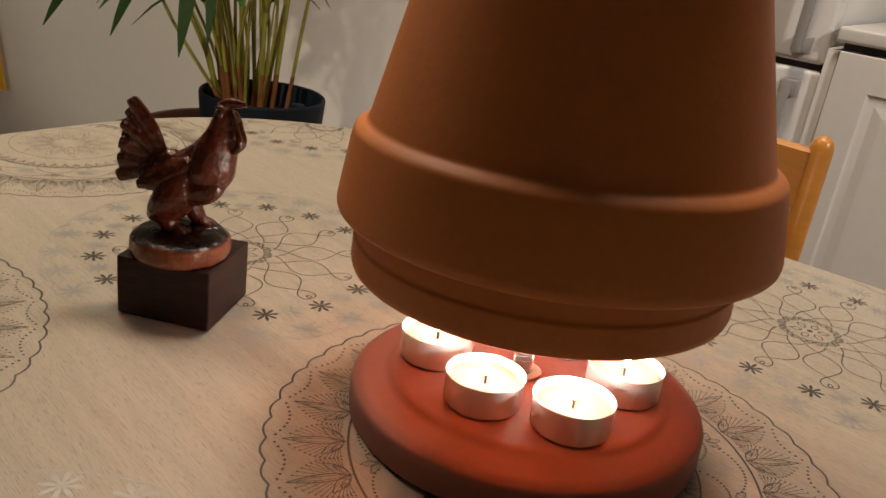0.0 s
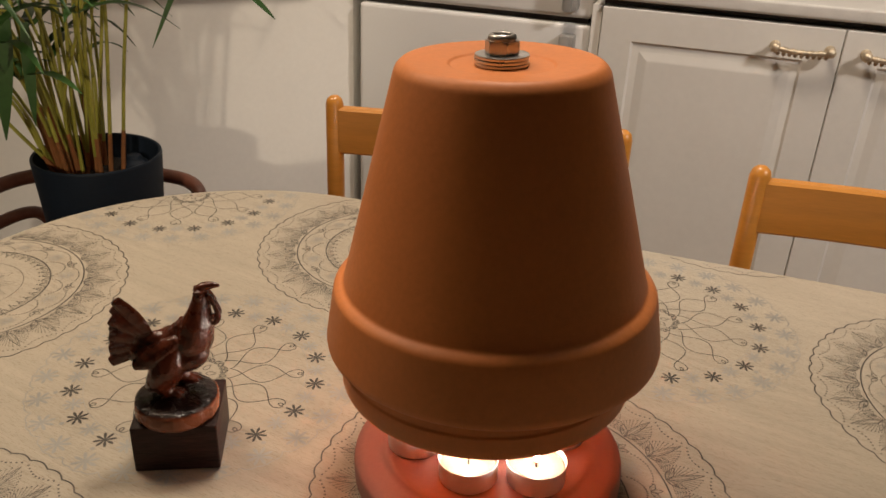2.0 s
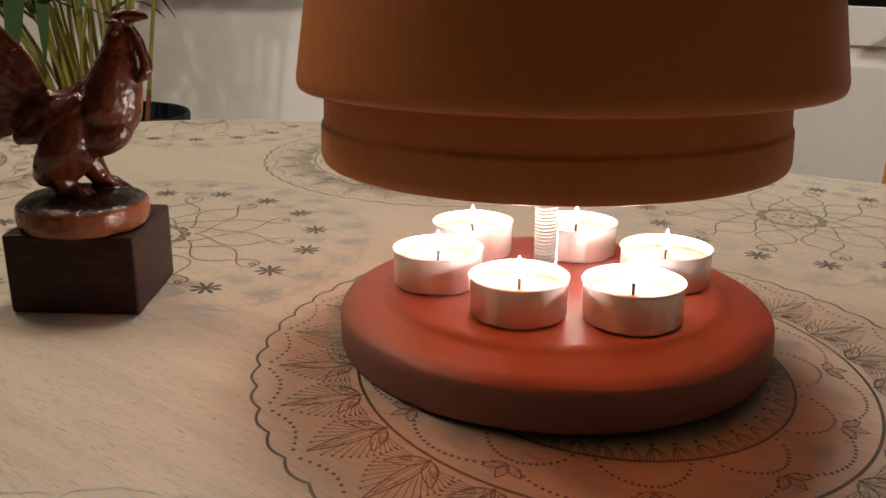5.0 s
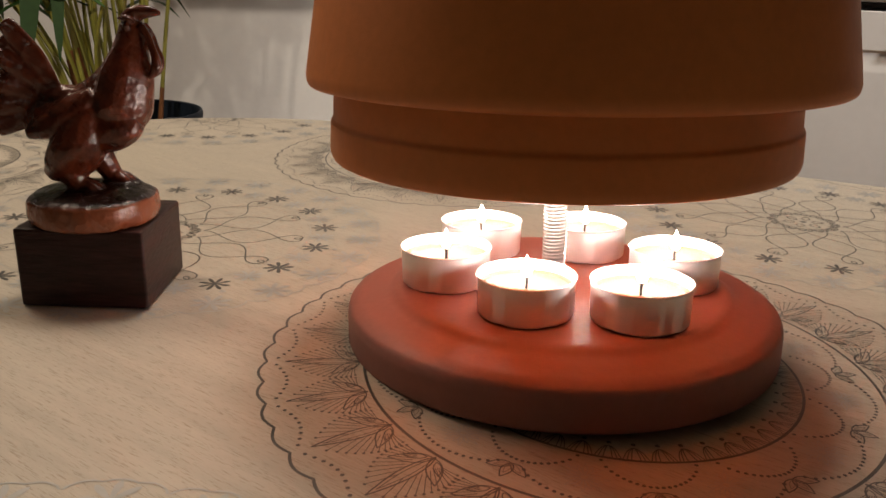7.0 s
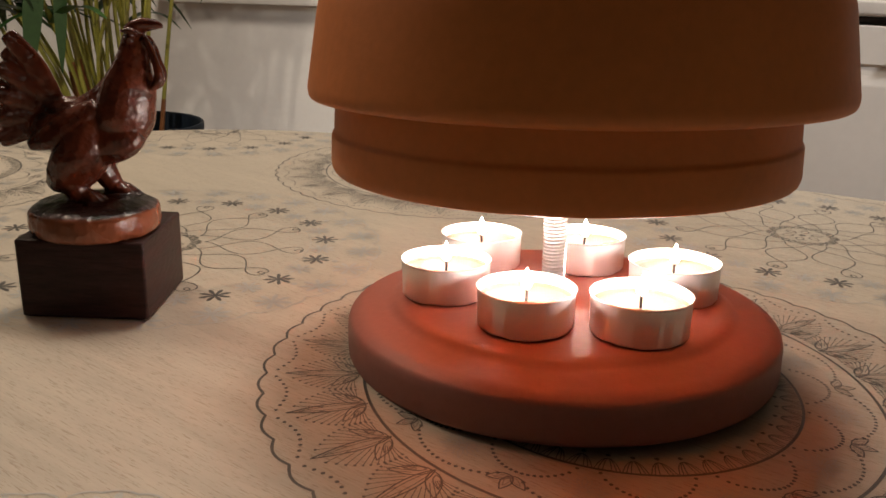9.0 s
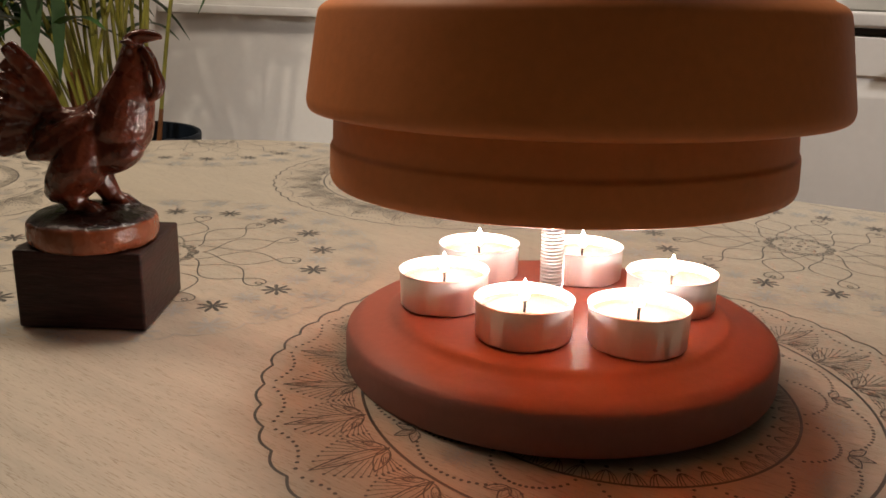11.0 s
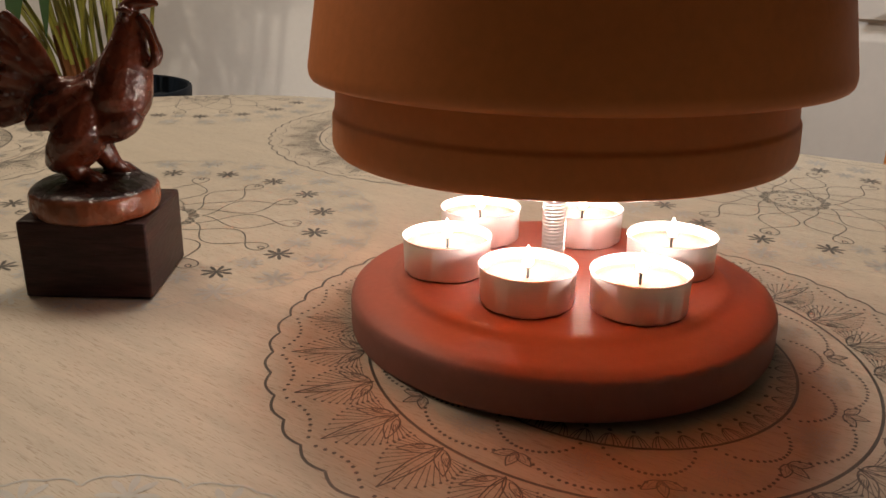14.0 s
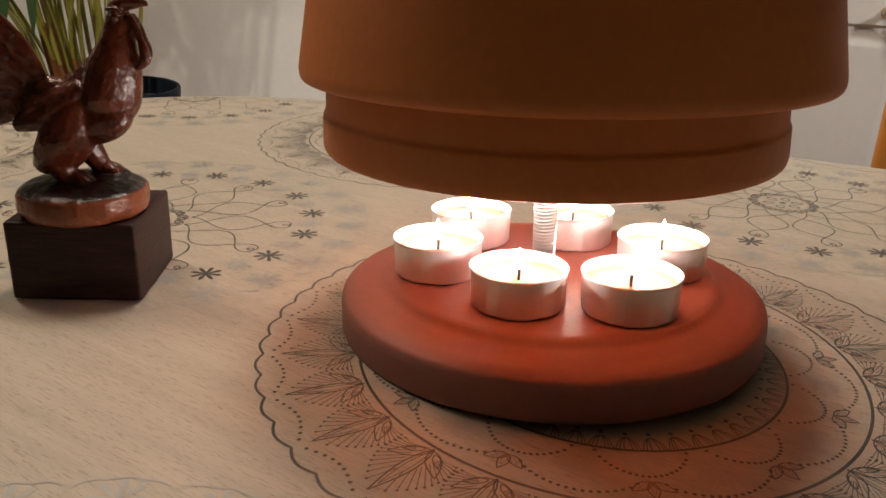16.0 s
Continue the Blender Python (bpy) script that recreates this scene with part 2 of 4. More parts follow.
def box(w, d, h, at=(0, 0, 0), bevel=0.002, bm=None, seg=2):
    """A bevelled box with its base centre at at."""
    b = bmesh.new()
    bmesh.ops.create_cube(b, size=1, matrix=Matrix.Translation((at[0], at[1], at[2] + h / 2)) @ Matrix.Diagonal((w, d, h, 1)))
    if bevel:
        bmesh.ops.bevel(b, geom=b.edges[:], offset=bevel, segments=seg, affect="EDGES", profile=0.6)
    if bm is None:
        return b
    me = bpy.data.meshes.new("joined")
    b.to_mesh(me)
    b.free()
    bm.from_mesh(me)
    bpy.data.meshes.remove(me)
    return bm


def tube(points, radii, seg=10, bm=None, flat=1.0):
    """A tube along points, radii for each point, closed at both ends."""
    bm = bm or bmesh.new()
    pts = [Vector(p) for p in points]
    if not isinstance(radii, (list, tuple)):
        radii = [radii] * len(pts)
    rings, side = [], None
    for i, p in enumerate(pts):
        d = (pts[min(i + 1, len(pts) - 1)] - pts[max(i - 1, 0)]).normalized()
        if side is None:
            side = d.orthogonal().normalized()
        side = (side - d * side.dot(d)).normalized()
        up = d.cross(side)
        rings.append([bm.verts.new(p + radii[i] * (math.cos(2 * math.pi * k / seg) * side + flat * math.sin(2 * math.pi * k / seg) * up)) for k in range(seg)])
    for a, b in zip(rings, rings[1:]):
        for k in range(seg):
            bm.faces.new((a[k], a[(k + 1) % seg], b[(k + 1) % seg], b[k]))
    bm.faces.new(rings[0][::-1])
    bm.faces.new(rings[-1])
    return bm


def smooth_path(points, n=8):
    """A Catmull-Rom path through the points."""
    p = [Vector(q) for q in points]
    p = [2 * p[0] - p[1]] + p + [2 * p[-1] - p[-2]]
    out = []
    for i in range(1, len(p) - 2):
        for k in range(n):
            t = k / n
            out.append(0.5 * (2 * p[i] + (p[i + 1] - p[i - 1]) * t + (2 * p[i - 1] - 5 * p[i] + 4 * p[i + 1] - p[i + 2]) * t * t
                              + (3 * p[i] - p[i - 1] - 3 * p[i + 1] + p[i + 2]) * t ** 3))
    return out + [p[-2]]


def thing(name, label, category, m=None, group=""):
    ob = tagged(new(name), label, category, group)
    if m is not None:
        ob.matrix_world = m
    return ob


def slab(name, corners, z0, z1, mat, label="", category="", kind="structure"):
    """An upright prism over a plan."""
    bm = bmesh.new()
    lo = [bm.verts.new((x, y, z0)) for x, y in corners]
    hi = [bm.verts.new((x, y, z1)) for x, y in corners]
    bm.faces.new(lo[::-1])
    bm.faces.new(hi)
    for i in range(len(corners)):
        j = (i + 1) % len(corners)
        bm.faces.new((lo[i], lo[j], hi[j], hi[i]))
    return tagged(mesh_object(name, bm, mat, smooth=False), label, category, kind=kind)


# ---------------------------------------------------------------- the room
TABLE = 0.75
U, V = Vector((0.86, -0.511)).normalized(), Vector((0.511, 0.86)).normalized()   # along the kitchen units, and towards their wall


def plan(u, v):
    """A place of the plan from metres along the units and towards their wall."""
    return (U * u + V * v)


def wall_strip(name, a, b, thick, z0=0.0, z1=2.5, mat=None, label="plain white painted wall of the kitchen"):
    a, b = Vector(a), Vector(b)
    n = Vector((-(b - a).y, (b - a).x)).normalized() * thick
    return slab(name, [tuple(a), tuple(b), tuple(b + n), tuple(a + n)], z0, z1, mat or M_WALL, label, "wall")


slab("floor", [(-3.2, -7.2), (4.6, -7.2), (4.6, 3.4), (-3.2, 3.4)], -0.1, 0.0, M_FLOOR, "brown wooden floor under the table", "floor")
slab("ceiling", [(-3.2, -7.2), (4.6, -7.2), (4.6, 3.4), (-3.2, 3.4)], 2.5, 2.6, M_CEIL, "white painted ceiling", "ceiling")
CORNER = Vector((0.066, 1.468))
wall_strip("wall_plant", (-2.6, 1.04), CORNER, 0.12)
NICHE = CORNER + V * 0.56
wall_strip("wall_niche", CORNER, NICHE, 0.10)
RIGHT = NICHE + U * 4.2
wall_strip("wall_kitchen", NICHE - U * 0.1, RIGHT, 0.12)
wall_strip("wall_right", RIGHT, RIGHT - V * 6.0, 0.12)
wall_strip("wall_behind", RIGHT - V * 6.0, (-2.6, -4.4), 0.12)
wall_strip("wall_left", (-2.6, -4.5), (-2.6, 1.06), 0.12)
bm = box(0.44, 0.018, 0.016, bevel=0.003)
rail = tagged(mesh_object("trim_rail", bm, M_WHITE), "narrow white painted trim rail on the wall", "trim", kind="structure")
rail.matrix_world = Matrix.Translation((-0.25, 1.405, 0.846)) @ pose(0, 0, 0, 0, 0, 9.2)

# ---------------------------------------------------------------- kitchen units
H1 = Vector((0.817, 0.987))
FACE = H1.dot(V)     # how far the doors' faces lie along V
YAW = math.degrees(math.atan2(U.y, U.x))


def unit_pose(u, z, v=FACE):
    p = plan(u, v)
    return pose(p.x, p.y, z, 0, 0, YAW)


U_FRIDGE = (Vector((0.075, 1.428)).dot(U), Vector((0.515, 1.167)).dot(U))
U_DOOR = [Vector((0.535, 1.155)).dot(U), Vector((0.917, 0.928)).dot(U)]


def knobby_handle(parent, x, z):
    """A cast pull: two ball posts and a moulded bar, before a shaped back plate."""
    h = bmesh.new()
    pts, rad = [], []
    for i in range(25):
        s = -1 + i / 12
        pts.append((0.048 * s, -0.022 - 0.004 * (1 - s * s), -0.004 * (1 - s * s)))
        rad.append(0.0042 + 0.0016 * math.cos(3 * math.pi * s) ** 2)
    tube(pts, rad, 10, h)
    for s in (-1, 1):
        bmesh.ops.create_uvsphere(h, u_segments=14, v_segments=10, radius=0.0095, matrix=Matrix.Translation((0.048 * s, -0.022, 0)))
        tube([(0.048 * s, 0, 0), (0.048 * s, -0.006, 0), (0.048 * s, -0.012, 0), (0.048 * s, -0.022, 0)], [0.010, 0.007, 0.005, 0.006], 12, h)
    for k in range(9):      # the toothed apron that hangs under the bar
        s = (k - 4) / 4.6
        bmesh.ops.create_uvsphere(h, u_segments=10, v_segments=6, radius=1, matrix=Matrix.Translation((0.048 * s, -0.020, -0.0085 - 0.002 * (1 - s * s))) @ Matrix.Diagonal((0.0040, 0.0018, 0.0052, 1)))
    for v in h.verts:
        v.co += Vector((x, 0, z))
    return part("handle", h, M_BRASS, parent, "aged brass pull handle with ball ends")


def door_front(parent, width, z0, z1):
    """A framed door: stiles, rails and a raised panel with a sloped edge."""
    h = z1 - z0
    bm = bmesh.new()
    loops = [(0, 0), (0.0006, -0.0192), (0.0016, -0.02), (0.062, -0.02), (0.065, -0.0172), (0.069, -0.0145), (0.074, -0.0148), (0.096, -0.0192), (0.099, -0.0195)]
    rings = []
    for inset, y in loops:
        i = inset
        rings.append([bm.verts.new(c) for c in ((i, y, z0 + i), (width - i, y, z0 + i), (width - i, y, z1 - i), (i, y, z1 - i))])
    for a, b in zip(rings, rings[1:]):
        for k in range(4):
            bm.faces.new((a[k], a[(k + 1) % 4], b[(k + 1) % 4], b[k]))
    bm.faces.new(rings[-1])
    bm.faces.new(rings[0][::-1])
    return part("door", bm, M_WHITE, parent, smooth=False)


def base_unit(u0, width, handle_x, label):
    t = thing("kitchen_base_cabinet", label, "cabinet", unit_pose(u0, 0), "kitchen base cabinets")
    part("body", box(width, 0.549, 0.76, (width / 2, 0.2585, 0.10), 0.0005), M_WHITE, t)
    part("plinth", box(width - 0.002, 0.03, 0.095, (width / 2, 0.06, 0.0), 0.002), M_WHITE, t)
    d = door_front(t, width - 0.0006, 0.12, 0.862)
    d.location = (0.0003, -0.0, 0)
    knobby_handle(d, handle_x, 0.822).location = (0, -0.02, 0)
    return t


W1 = U_DOOR[1] - U_DOOR[0]
HX = H1.dot(U) - U_DOOR[0] + 0.048
base_unit(U_DOOR[0], W1, HX, "white panelled kitchen base cabinet with a brass pull handle")
base_unit(U_DOOR[1] + 0.001, W1, 0.088, "white panelled kitchen base cabinet beside the first one")
base_unit(U_DOOR[1] + W1 + 0.002, W1, 0.088, "white panelled kitchen base cabinet at the end of the row")

fill = tagged(mesh_object("filler_panel", box(U_DOOR[0] - U_FRIDGE[1] - 0.004, 0.50, 0.862, (0, 0.246, 0), 0.001), M_WHITE), "narrow white filler panel between fridge and cabinet", "panel")
fill.matrix_world = unit_pose((U_DOOR[0] + U_FRIDGE[1]) / 2, 0, FACE - 0.006)
top = thing("worktop", "pale laminate kitchen worktop with a rounded front edge", "worktop", unit_pose(U_DOOR[0] - 0.012, 0.876))
part("board", box(3 * W1 + 0.02, 0.60, 0.026, (1.5 * W1 + 0.01, 0.275, 0), 0.006, seg=3), M_WORKTOP, top)
# a dark strip puts the gap's shade under the board into colour
part("shadow_gap_strip", box(3 * W1, 0.02, 0.011, (1.5 * W1 + 0.01, 0.022, -0.0125), 0.001), M_DARK, top, "dark strip that stands for the shade in the gap under the board")

# tiles over the worktop, each its own piece
splash = tagged(mesh_object("splashback", box(2.0, 0.006, 0.46, (1.0, 0, 0), 0.0), M_GROUT, False), "white tiled splashback behind the worktop", "splashback", kind="structure")
splash.matrix_world = unit_pose(U_DOOR[0] + 0.02, 0.903, FACE + 0.565)
tile_mesh = None
for r in range(3):
    for c in range(13):
        if tile_mesh is None:
            t0 = part("tile", box(0.147, 0.007, 0.147, (0, 0, 0), 0.0018, seg=1), M_TILE, splash)
            tile_mesh = t0.data
        else:
            t0 = new("tile", tile_mesh)
            t0.parent = splash
        t0.location = (0.08 + 0.15 * c, -0.0045, 0.003 + 0.15 * r)

# fridge
FW = U_FRIDGE[1] - U_FRIDGE[0]
fr = thing("refrigerator", "white fridge freezer with two doors and grey handles", "refrigerator", unit_pose(U_FRIDGE[0], 0))
part("body", box(FW - 0.004, 0.52, 1.72, (FW / 2, 0.32, 0.03), 0.006), M_FRIDGE, fr)
for z0, z1, hz in ((0.06, 0.817, (0.62, 0.80)), (0.829, 1.75, (0.845, 1.06))):
    d = part("door", box(FW - 0.002, 0.055, z1 - z0, (FW / 2, 0.028, z0), 0.010, seg=3), M_FRIDGE, fr)
    hb = box(0.018, 0.016, hz[1] - hz[0], (FW - 0.045, -0.032, hz[0]), 0.005)
    for zz in (hz[0] + 0.002, hz[1] - 0.03):
        box(0.03, 0.036, 0.028, (FW - 0.042, -0.014, zz), 0.004, hb)
    part("handle", hb, M_GREY, d, "grey plastic bar handle")
# the split between the doors is filled dark in place of its shade
part("door_gap_strip", box(FW - 0.02, 0.03, 0.012, (FW / 2, 0.035, 0.817), 0.0), M_DARK, fr, "dark strip that stands for the shade between the doors")
for x in (0.06, FW - 0.06):
    part("foot", lathe([(0, 0), (0.018, 0), (0.018, 0.03), (0, 0.03)], 16), M_GREY, fr).location = (x, 0.1, 0)

# things on the worktop
def on_worktop(u, v):
    p = plan(u, v)
    return Matrix.Translation((p.x, p.y, 0.902)) @ pose(0, 0, 0, 0, 0, YAW)


UB = Vector((1.0614, 1.4233)).dot(U)
bag = thing("packet", "crumpled teal plastic packet on the worktop", "packet", on_worktop(UB + 0.05, FACE + 0.47))
bm = bmesh.new()
bmesh.ops.create_icosphere(bm, subdivisions=4, radius=1)
for v in bm.verts:
    q = v.co.copy()
    n = 1 + 0.16 * noise.noise(q * 2.3) + 0.06 * noise.noise(q * 6)
    v.co = Vector((q.x * 0.06 * n, q.y * 0.035 * n, 0.075 + max(-0.075, q.z * 0.085 * n)))
part("wrapper", bm, M_TEAL, bag)
for du, mt, lab, hh in ((0.145, M_JAR, "dark glass jar with a lid on the worktop", 0.11), (0.205, M_JAR, "small dark jar beside the taller one", 0.08)):
    j = thing("jar", lab, "jar", on_worktop(UB + du, FACE + 0.47), "jars on the worktop")
    part("glass", lathe(rounded([(0, 0), (0.028, 0), (0.028, hh), (0.02, hh + 0.012), (0, hh + 0.012)], 0.006), 32), mt, j)
    part("lid", lathe(rounded([(0, hh + 0.0125), (0.023, hh + 0.0125), (0.023, hh + 0.026), (0, hh + 0.026)], 0.003), 32), M_BRASS, j, "brass-coloured screw lid")

# ---------------------------------------------------------------- table and cloth
def outline(u0, u1, v0, v1, r, n=16):
    pts = []
    for cu, cv, a0 in ((u1 - r, v1 - r, 0), (u0 + r, v1 - r, 90), (u0 + r, v0 + r, 180), (u1 - r, v0 + r, 270)):
        for k in range(n + 1):
            a = radians(a0 + 90 * k / n)
            pts.append(plan(cu + r * math.cos(a), cv + r * math.sin(a)))
    return pts


def inside(p):
    u, v = p.x * U.x + p.y * U.y, p.x * V.x + p.y * V.y
    du, dv = max(-0.565 + 0.285 - u, u - (0.69 - 0.285), 0), max(-0.40 + 0.285 - v, v - (0.40 - 0.285), 0)
    return math.hypot(du, dv) < 0.283


def plate(pts, z0, z1):
    bm = bmesh.new()
    lo, hi = [bm.verts.new((p.x, p.y, z0)) for p in pts], [bm.verts.new((p.x, p.y, z1)) for p in pts]
    bm.faces.new(lo[::-1])
    bm.faces.new(hi)
    for i in range(len(pts)):
        j = (i + 1) % len(pts)
        bm.faces.new((lo[i], lo[j], hi[j], hi[i]))
    return bm


table = thing("dining_table", "wooden dining table with rounded ends under an oilcloth", "table")
part("tabletop", plate(outline(-0.562, 0.687, -0.397, 0.397, 0.284), TABLE - 0.028, TABLE - 0.002), M_CHAIR, table)
part("apron", plate(outline(-0.44, 0.56, -0.29, 0.29, 0.05), TABLE - 0.11, TABLE - 0.029), M_CHAIR, table)
for u, v in ((-0.40, -0.25), (-0.40, 0.25), (0.52, -0.25), (0.52, 0.25)):
    p = plan(u, v)
    lg = lathe([(0, 0), (0.02, 0), (0.03, TABLE - 0.12), (0, TABLE - 0.12)], 20)
    part("leg", lg, M_CHAIR, table).location = (p.x, p.y, 0)

cloth = thing("tablecloth", "beige oilcloth with silver lace medallions and stars", "tablecloth")
rim = outline(-0.570, 0.695, -0.405, 0.405, 0.29, 24)
bm = bmesh.new()
levels = [(0.0, TABLE), (0.004, TABLE - 0.0012), (0.006, TABLE - 0.005), (0.007, TABLE - 0.03), (0.012, TABLE - 0.09)]
ctr = plan(0.06, 0)
rings = []
for grow, z in levels:
    ring = []
    for i, p in enumerate(rim):
        d = (p - ctr).normalized()
        w = 0.004 * math.sin(i * 0.9) * (TABLE - z) / 0.09
        ring.append(bm.verts.new((p.x + d.x * (grow + w - 0.005), p.y + d.y * (grow + w - 0.005), z)))
    rings.append(ring)
bm.faces.new(rings[0])
for a, b in zip(rings, rings[1:]):
    for k in range(len(rim)):
        bm.faces.new((a[k], a[(k + 1) % len(rim)], b[(k + 1) % len(rim)], b[k]))
part("cloth", bm, M_CLOTH, cloth)

# the print: flat ribbons, dots and petals a hair above the cloth
LACE = Vector((0.022, -0.023))
STEP_A, STEP_B = Vector((0.405, 0.029)), Vector((-0.03, 0.37))
SPIN = math.atan2(STEP_A.y, STEP_A.x)


class Print:
    """Gathers flat shapes round one centre, cut at the table's edge."""

    def __init__(self, centre):
        self.c, self.verts, self.faces, self.mats = centre, [], [], []

    def quad(self, pts, mat):
        q = [Vector((p[0] * math.cos(SPIN) - p[1] * math.sin(SPIN), p[0] * math.sin(SPIN) + p[1] * math.cos(SPIN))) + self.c for p in pts]
        if not all(inside(p) for p in q):
            return
        i = len(self.verts)
        self.verts += [(p.x, p.y, TABLE + 0.00008 + 0.00004 * mat + 0.0000004 * (len(self.faces) % 60)) for p in q]
        self.faces.append(tuple(range(i, i + len(q))))
        self.mats.append(mat)

    def ribbon(self, pts, w, mat, closed=False):
        p = [Vector(q) for q in pts]
        n = len(p)
        side = []
        for i in range(n):
            a, b = (p[i - 1], p[(i + 1) % n]) if closed else (p[max(i - 1, 0)], p[min(i + 1, n - 1)])
            d = (b - a).normalized()
            side.append(Vector((-d.y, d.x)) * w / 2)
        for i in range(n if closed else n - 1):
            j = (i + 1) % n
            self.quad((p[i] - side[i], p[j] - side[j], p[j] + side[j], p[i] + side[i]), mat)

    def dot(self, at, r, mat, n=7):
        self.quad([(at[0] + r * math.cos(2 * math.pi * k / n), at[1] + r * math.sin(2 * math.pi * k / n)) for k in range(n)], mat)

    def petal(self, at, ang, length, w, mat):
        d, s = Vector((math.cos(ang), math.sin(ang))), Vector((-math.sin(ang), math.cos(ang)))
        at = Vector(at)
        self.quad([at + d * length * a + s * w * b for a, b in ((0, 0.12), (0, -0.12), (0.45, -0.42), (0.72, -0.5), (0.92, -0.3), (1, 0), (0.92, 0.3), (0.72, 0.5), (0.45, 0.42))], mat)

    def leaf(self, at, ang, length, w, mat, line=0.0005):
        d, s = Vector((math.cos(ang), math.sin(ang))), Vector((-math.sin(ang), math.cos(ang)))
        at = Vector(at)
        up = [at + d * length * t / 8 + s * w * math.sin(math.pi * (t / 8) ** 0.8) for t in range(9)]
        dn = [at + d * length * t / 8 - s * w * math.sin(math.pi * (t / 8) ** 0.8) for t in range(9)]
        self.ribbon(up, line, mat)
        self.ribbon(dn, line, mat)

    def star(self, at, r, mat, n=8, turn=0.0):
        for k in range(n):
            self.petal(at, turn + 2 * math.pi * k / n, r, r * 0.27, mat)

    def scroll(self, at, ang, size, turn, mat, w=0.0011):
        pts, p, a = [], Vector(at), ang
        for k in range(26):
            pts.append(p.copy())
            p = p + Vector((math.cos(a), math.sin(a))) * size
            a += turn * (0.5 + 0.115 * k if k > 8 else 0.25)
        self.ribbon(pts, w, mat)

    def ring(self, r, w, mat, n=120, wave=0.0, lobes=0, start=0.0):
        self.ribbon([((r + wave * abs(math.sin(lobes * math.pi * k / n))) * math.cos(2 * math.pi * k / n + start), (r + wave * abs(math.sin(lobes * math.pi * k / n))) * math.sin(2 * math.pi * k / n + start)) for k in range(n)], w, mat, True)

    def done(self, label):
        if not self.faces:
            return
        me = bpy.data.meshes.new("printed_medallion")
        me.from_pydata(self.verts, [], self.faces)
        for m in (M_PRINT, M_PRINT2, M_PRINT3):
            me.materials.append(m)
        me.polygons.foreach_set("material_index", self.mats)
        ob = new("printed_medallion", me)
        ob.parent = cloth
        tagged(ob, label, kind="stuff")


def polar(r, a):
    return (r * math.cos(a), r * math.sin(a))


def lace_medallion(c):
    p = Print(c)
    p.ring(0.1392, 0.0011, 0, 624, 0.0024, 52, radians(1.2))
    p.ring(0.1010, 0.0012, 0, 220)
    p.ring(0.0715, 0.0011, 0, 160)
    for k in range(48):       # ribbed half-moons and dots inside the small ring
        a = 2 * math.pi * k / 48
        for w in (0.0043, 0.0030, 0.0015):
            p.ribbon([polar(0.0710 - 0.0072 * math.sin(math.pi * q / 8) ** 0.7, a + w / 0.071 * (q / 4 - 1)) for q in range(9)], 0.00035, 0)
        p.dot(polar(0.0618, a), 0.00095, 0, 6)
    for k in range(26):       # leaf fans between the two wide rings
        a = radians(188.1) + 2 * math.pi * k / 26
        out, side = Vector(polar(1, a)), Vector(polar(1, a + math.pi / 2))
        root = out * 0.1020
        p.leaf(root, a, 0.0300, 0.0027, 0, 0.00055)
        p.leaf(root + out * 0.002, a, 0.0235, 0.0013, 0, 0.0003)
        for s in (-1, 1):
            p.leaf(root + out * 0.001, a + s * 0.80, 0.0150, 0.0027, 0, 0.0005)
            p.leaf(root + out * 0.002 + side * s * 0.0022, a + s * 0.86, 0.0078, 0.0013, 0, 0.0004)
            for m in range(12):
                f = m / 11
                way = a + s * (0.20 + 1.25 * f)
                far = 0.0268 - 0.0150 * f ** 0.8
                en = root + Vector(polar(far, a + s * (0.16 + 1.22 * f)))
                st = root + Vector(polar(max(far - 0.0110, 0.0062), a + s * (0.08 + 1.02 * f)))
                p.ribbon([st, (st + en) / 2 + Vector(polar(0.0006, way)), en], 0.0003, 0)
                p.dot(en, 0.00062, 0, 5)
            for m in range(5):   # dots that hang between the fans
                f = m / 4
                p.dot(polar(0.1352 - 0.0046 * math.sin(math.pi / 2 * f), a + s * (0.022 + 0.099 * f)), 0.0008, 0, 6)
    for k in range(12):       # dotted garlands and three-leaved sprigs between the inner rings
        a0 = radians(-102) + 2 * math.pi * k / 12
        for m in range(19):
            q = m / 18
            p.dot(polar(0.0735 + 0.0120 * math.sin(math.pi * q) ** 0.7, a0 + (q - 0.5) * 0.42), 0.00075, 0, 6)
        for m in range(17):
            q = m / 16
            p.dot(polar(0.0895 + 0.0072 * math.sin(math.pi * q) ** 0.7, a0 + math.pi / 12 + (q - 0.5) * 0.42), 0.00075, 0, 6)
        for s in (-1.0, 0, 1.0):
            p.leaf(polar(0.0885, a0), a0 + s, 0.0085, 0.0019, 0, 0.0005)
            p.leaf(polar(0.0890, a0), a0 + s, 0.0058, 0.0009, 2, 0.0003)
        mid = Vector(polar(0.0850, a0 + math.pi / 12))
        for m in range(16):
            p.leaf(mid + Vector(polar(0.0012, m * math.pi / 8)), m * math.pi / 8, 0.0052 + 0.0016 * (m % 2), 0.0008, 1, 0.0003)
    for k in range(12):
        a = 2 * math.pi * k / 12
        p.leaf(polar(0.012, a), a, 0.03, 0.006, 2, 0.0004)
        p.leaf(polar(0.014, a), a, 0.02, 0.003, 0, 0.0004)
    p.ring(0.048, 0.0007, 2, 90)
    p.done("dark silver lace medallion printed on the oilcloth")


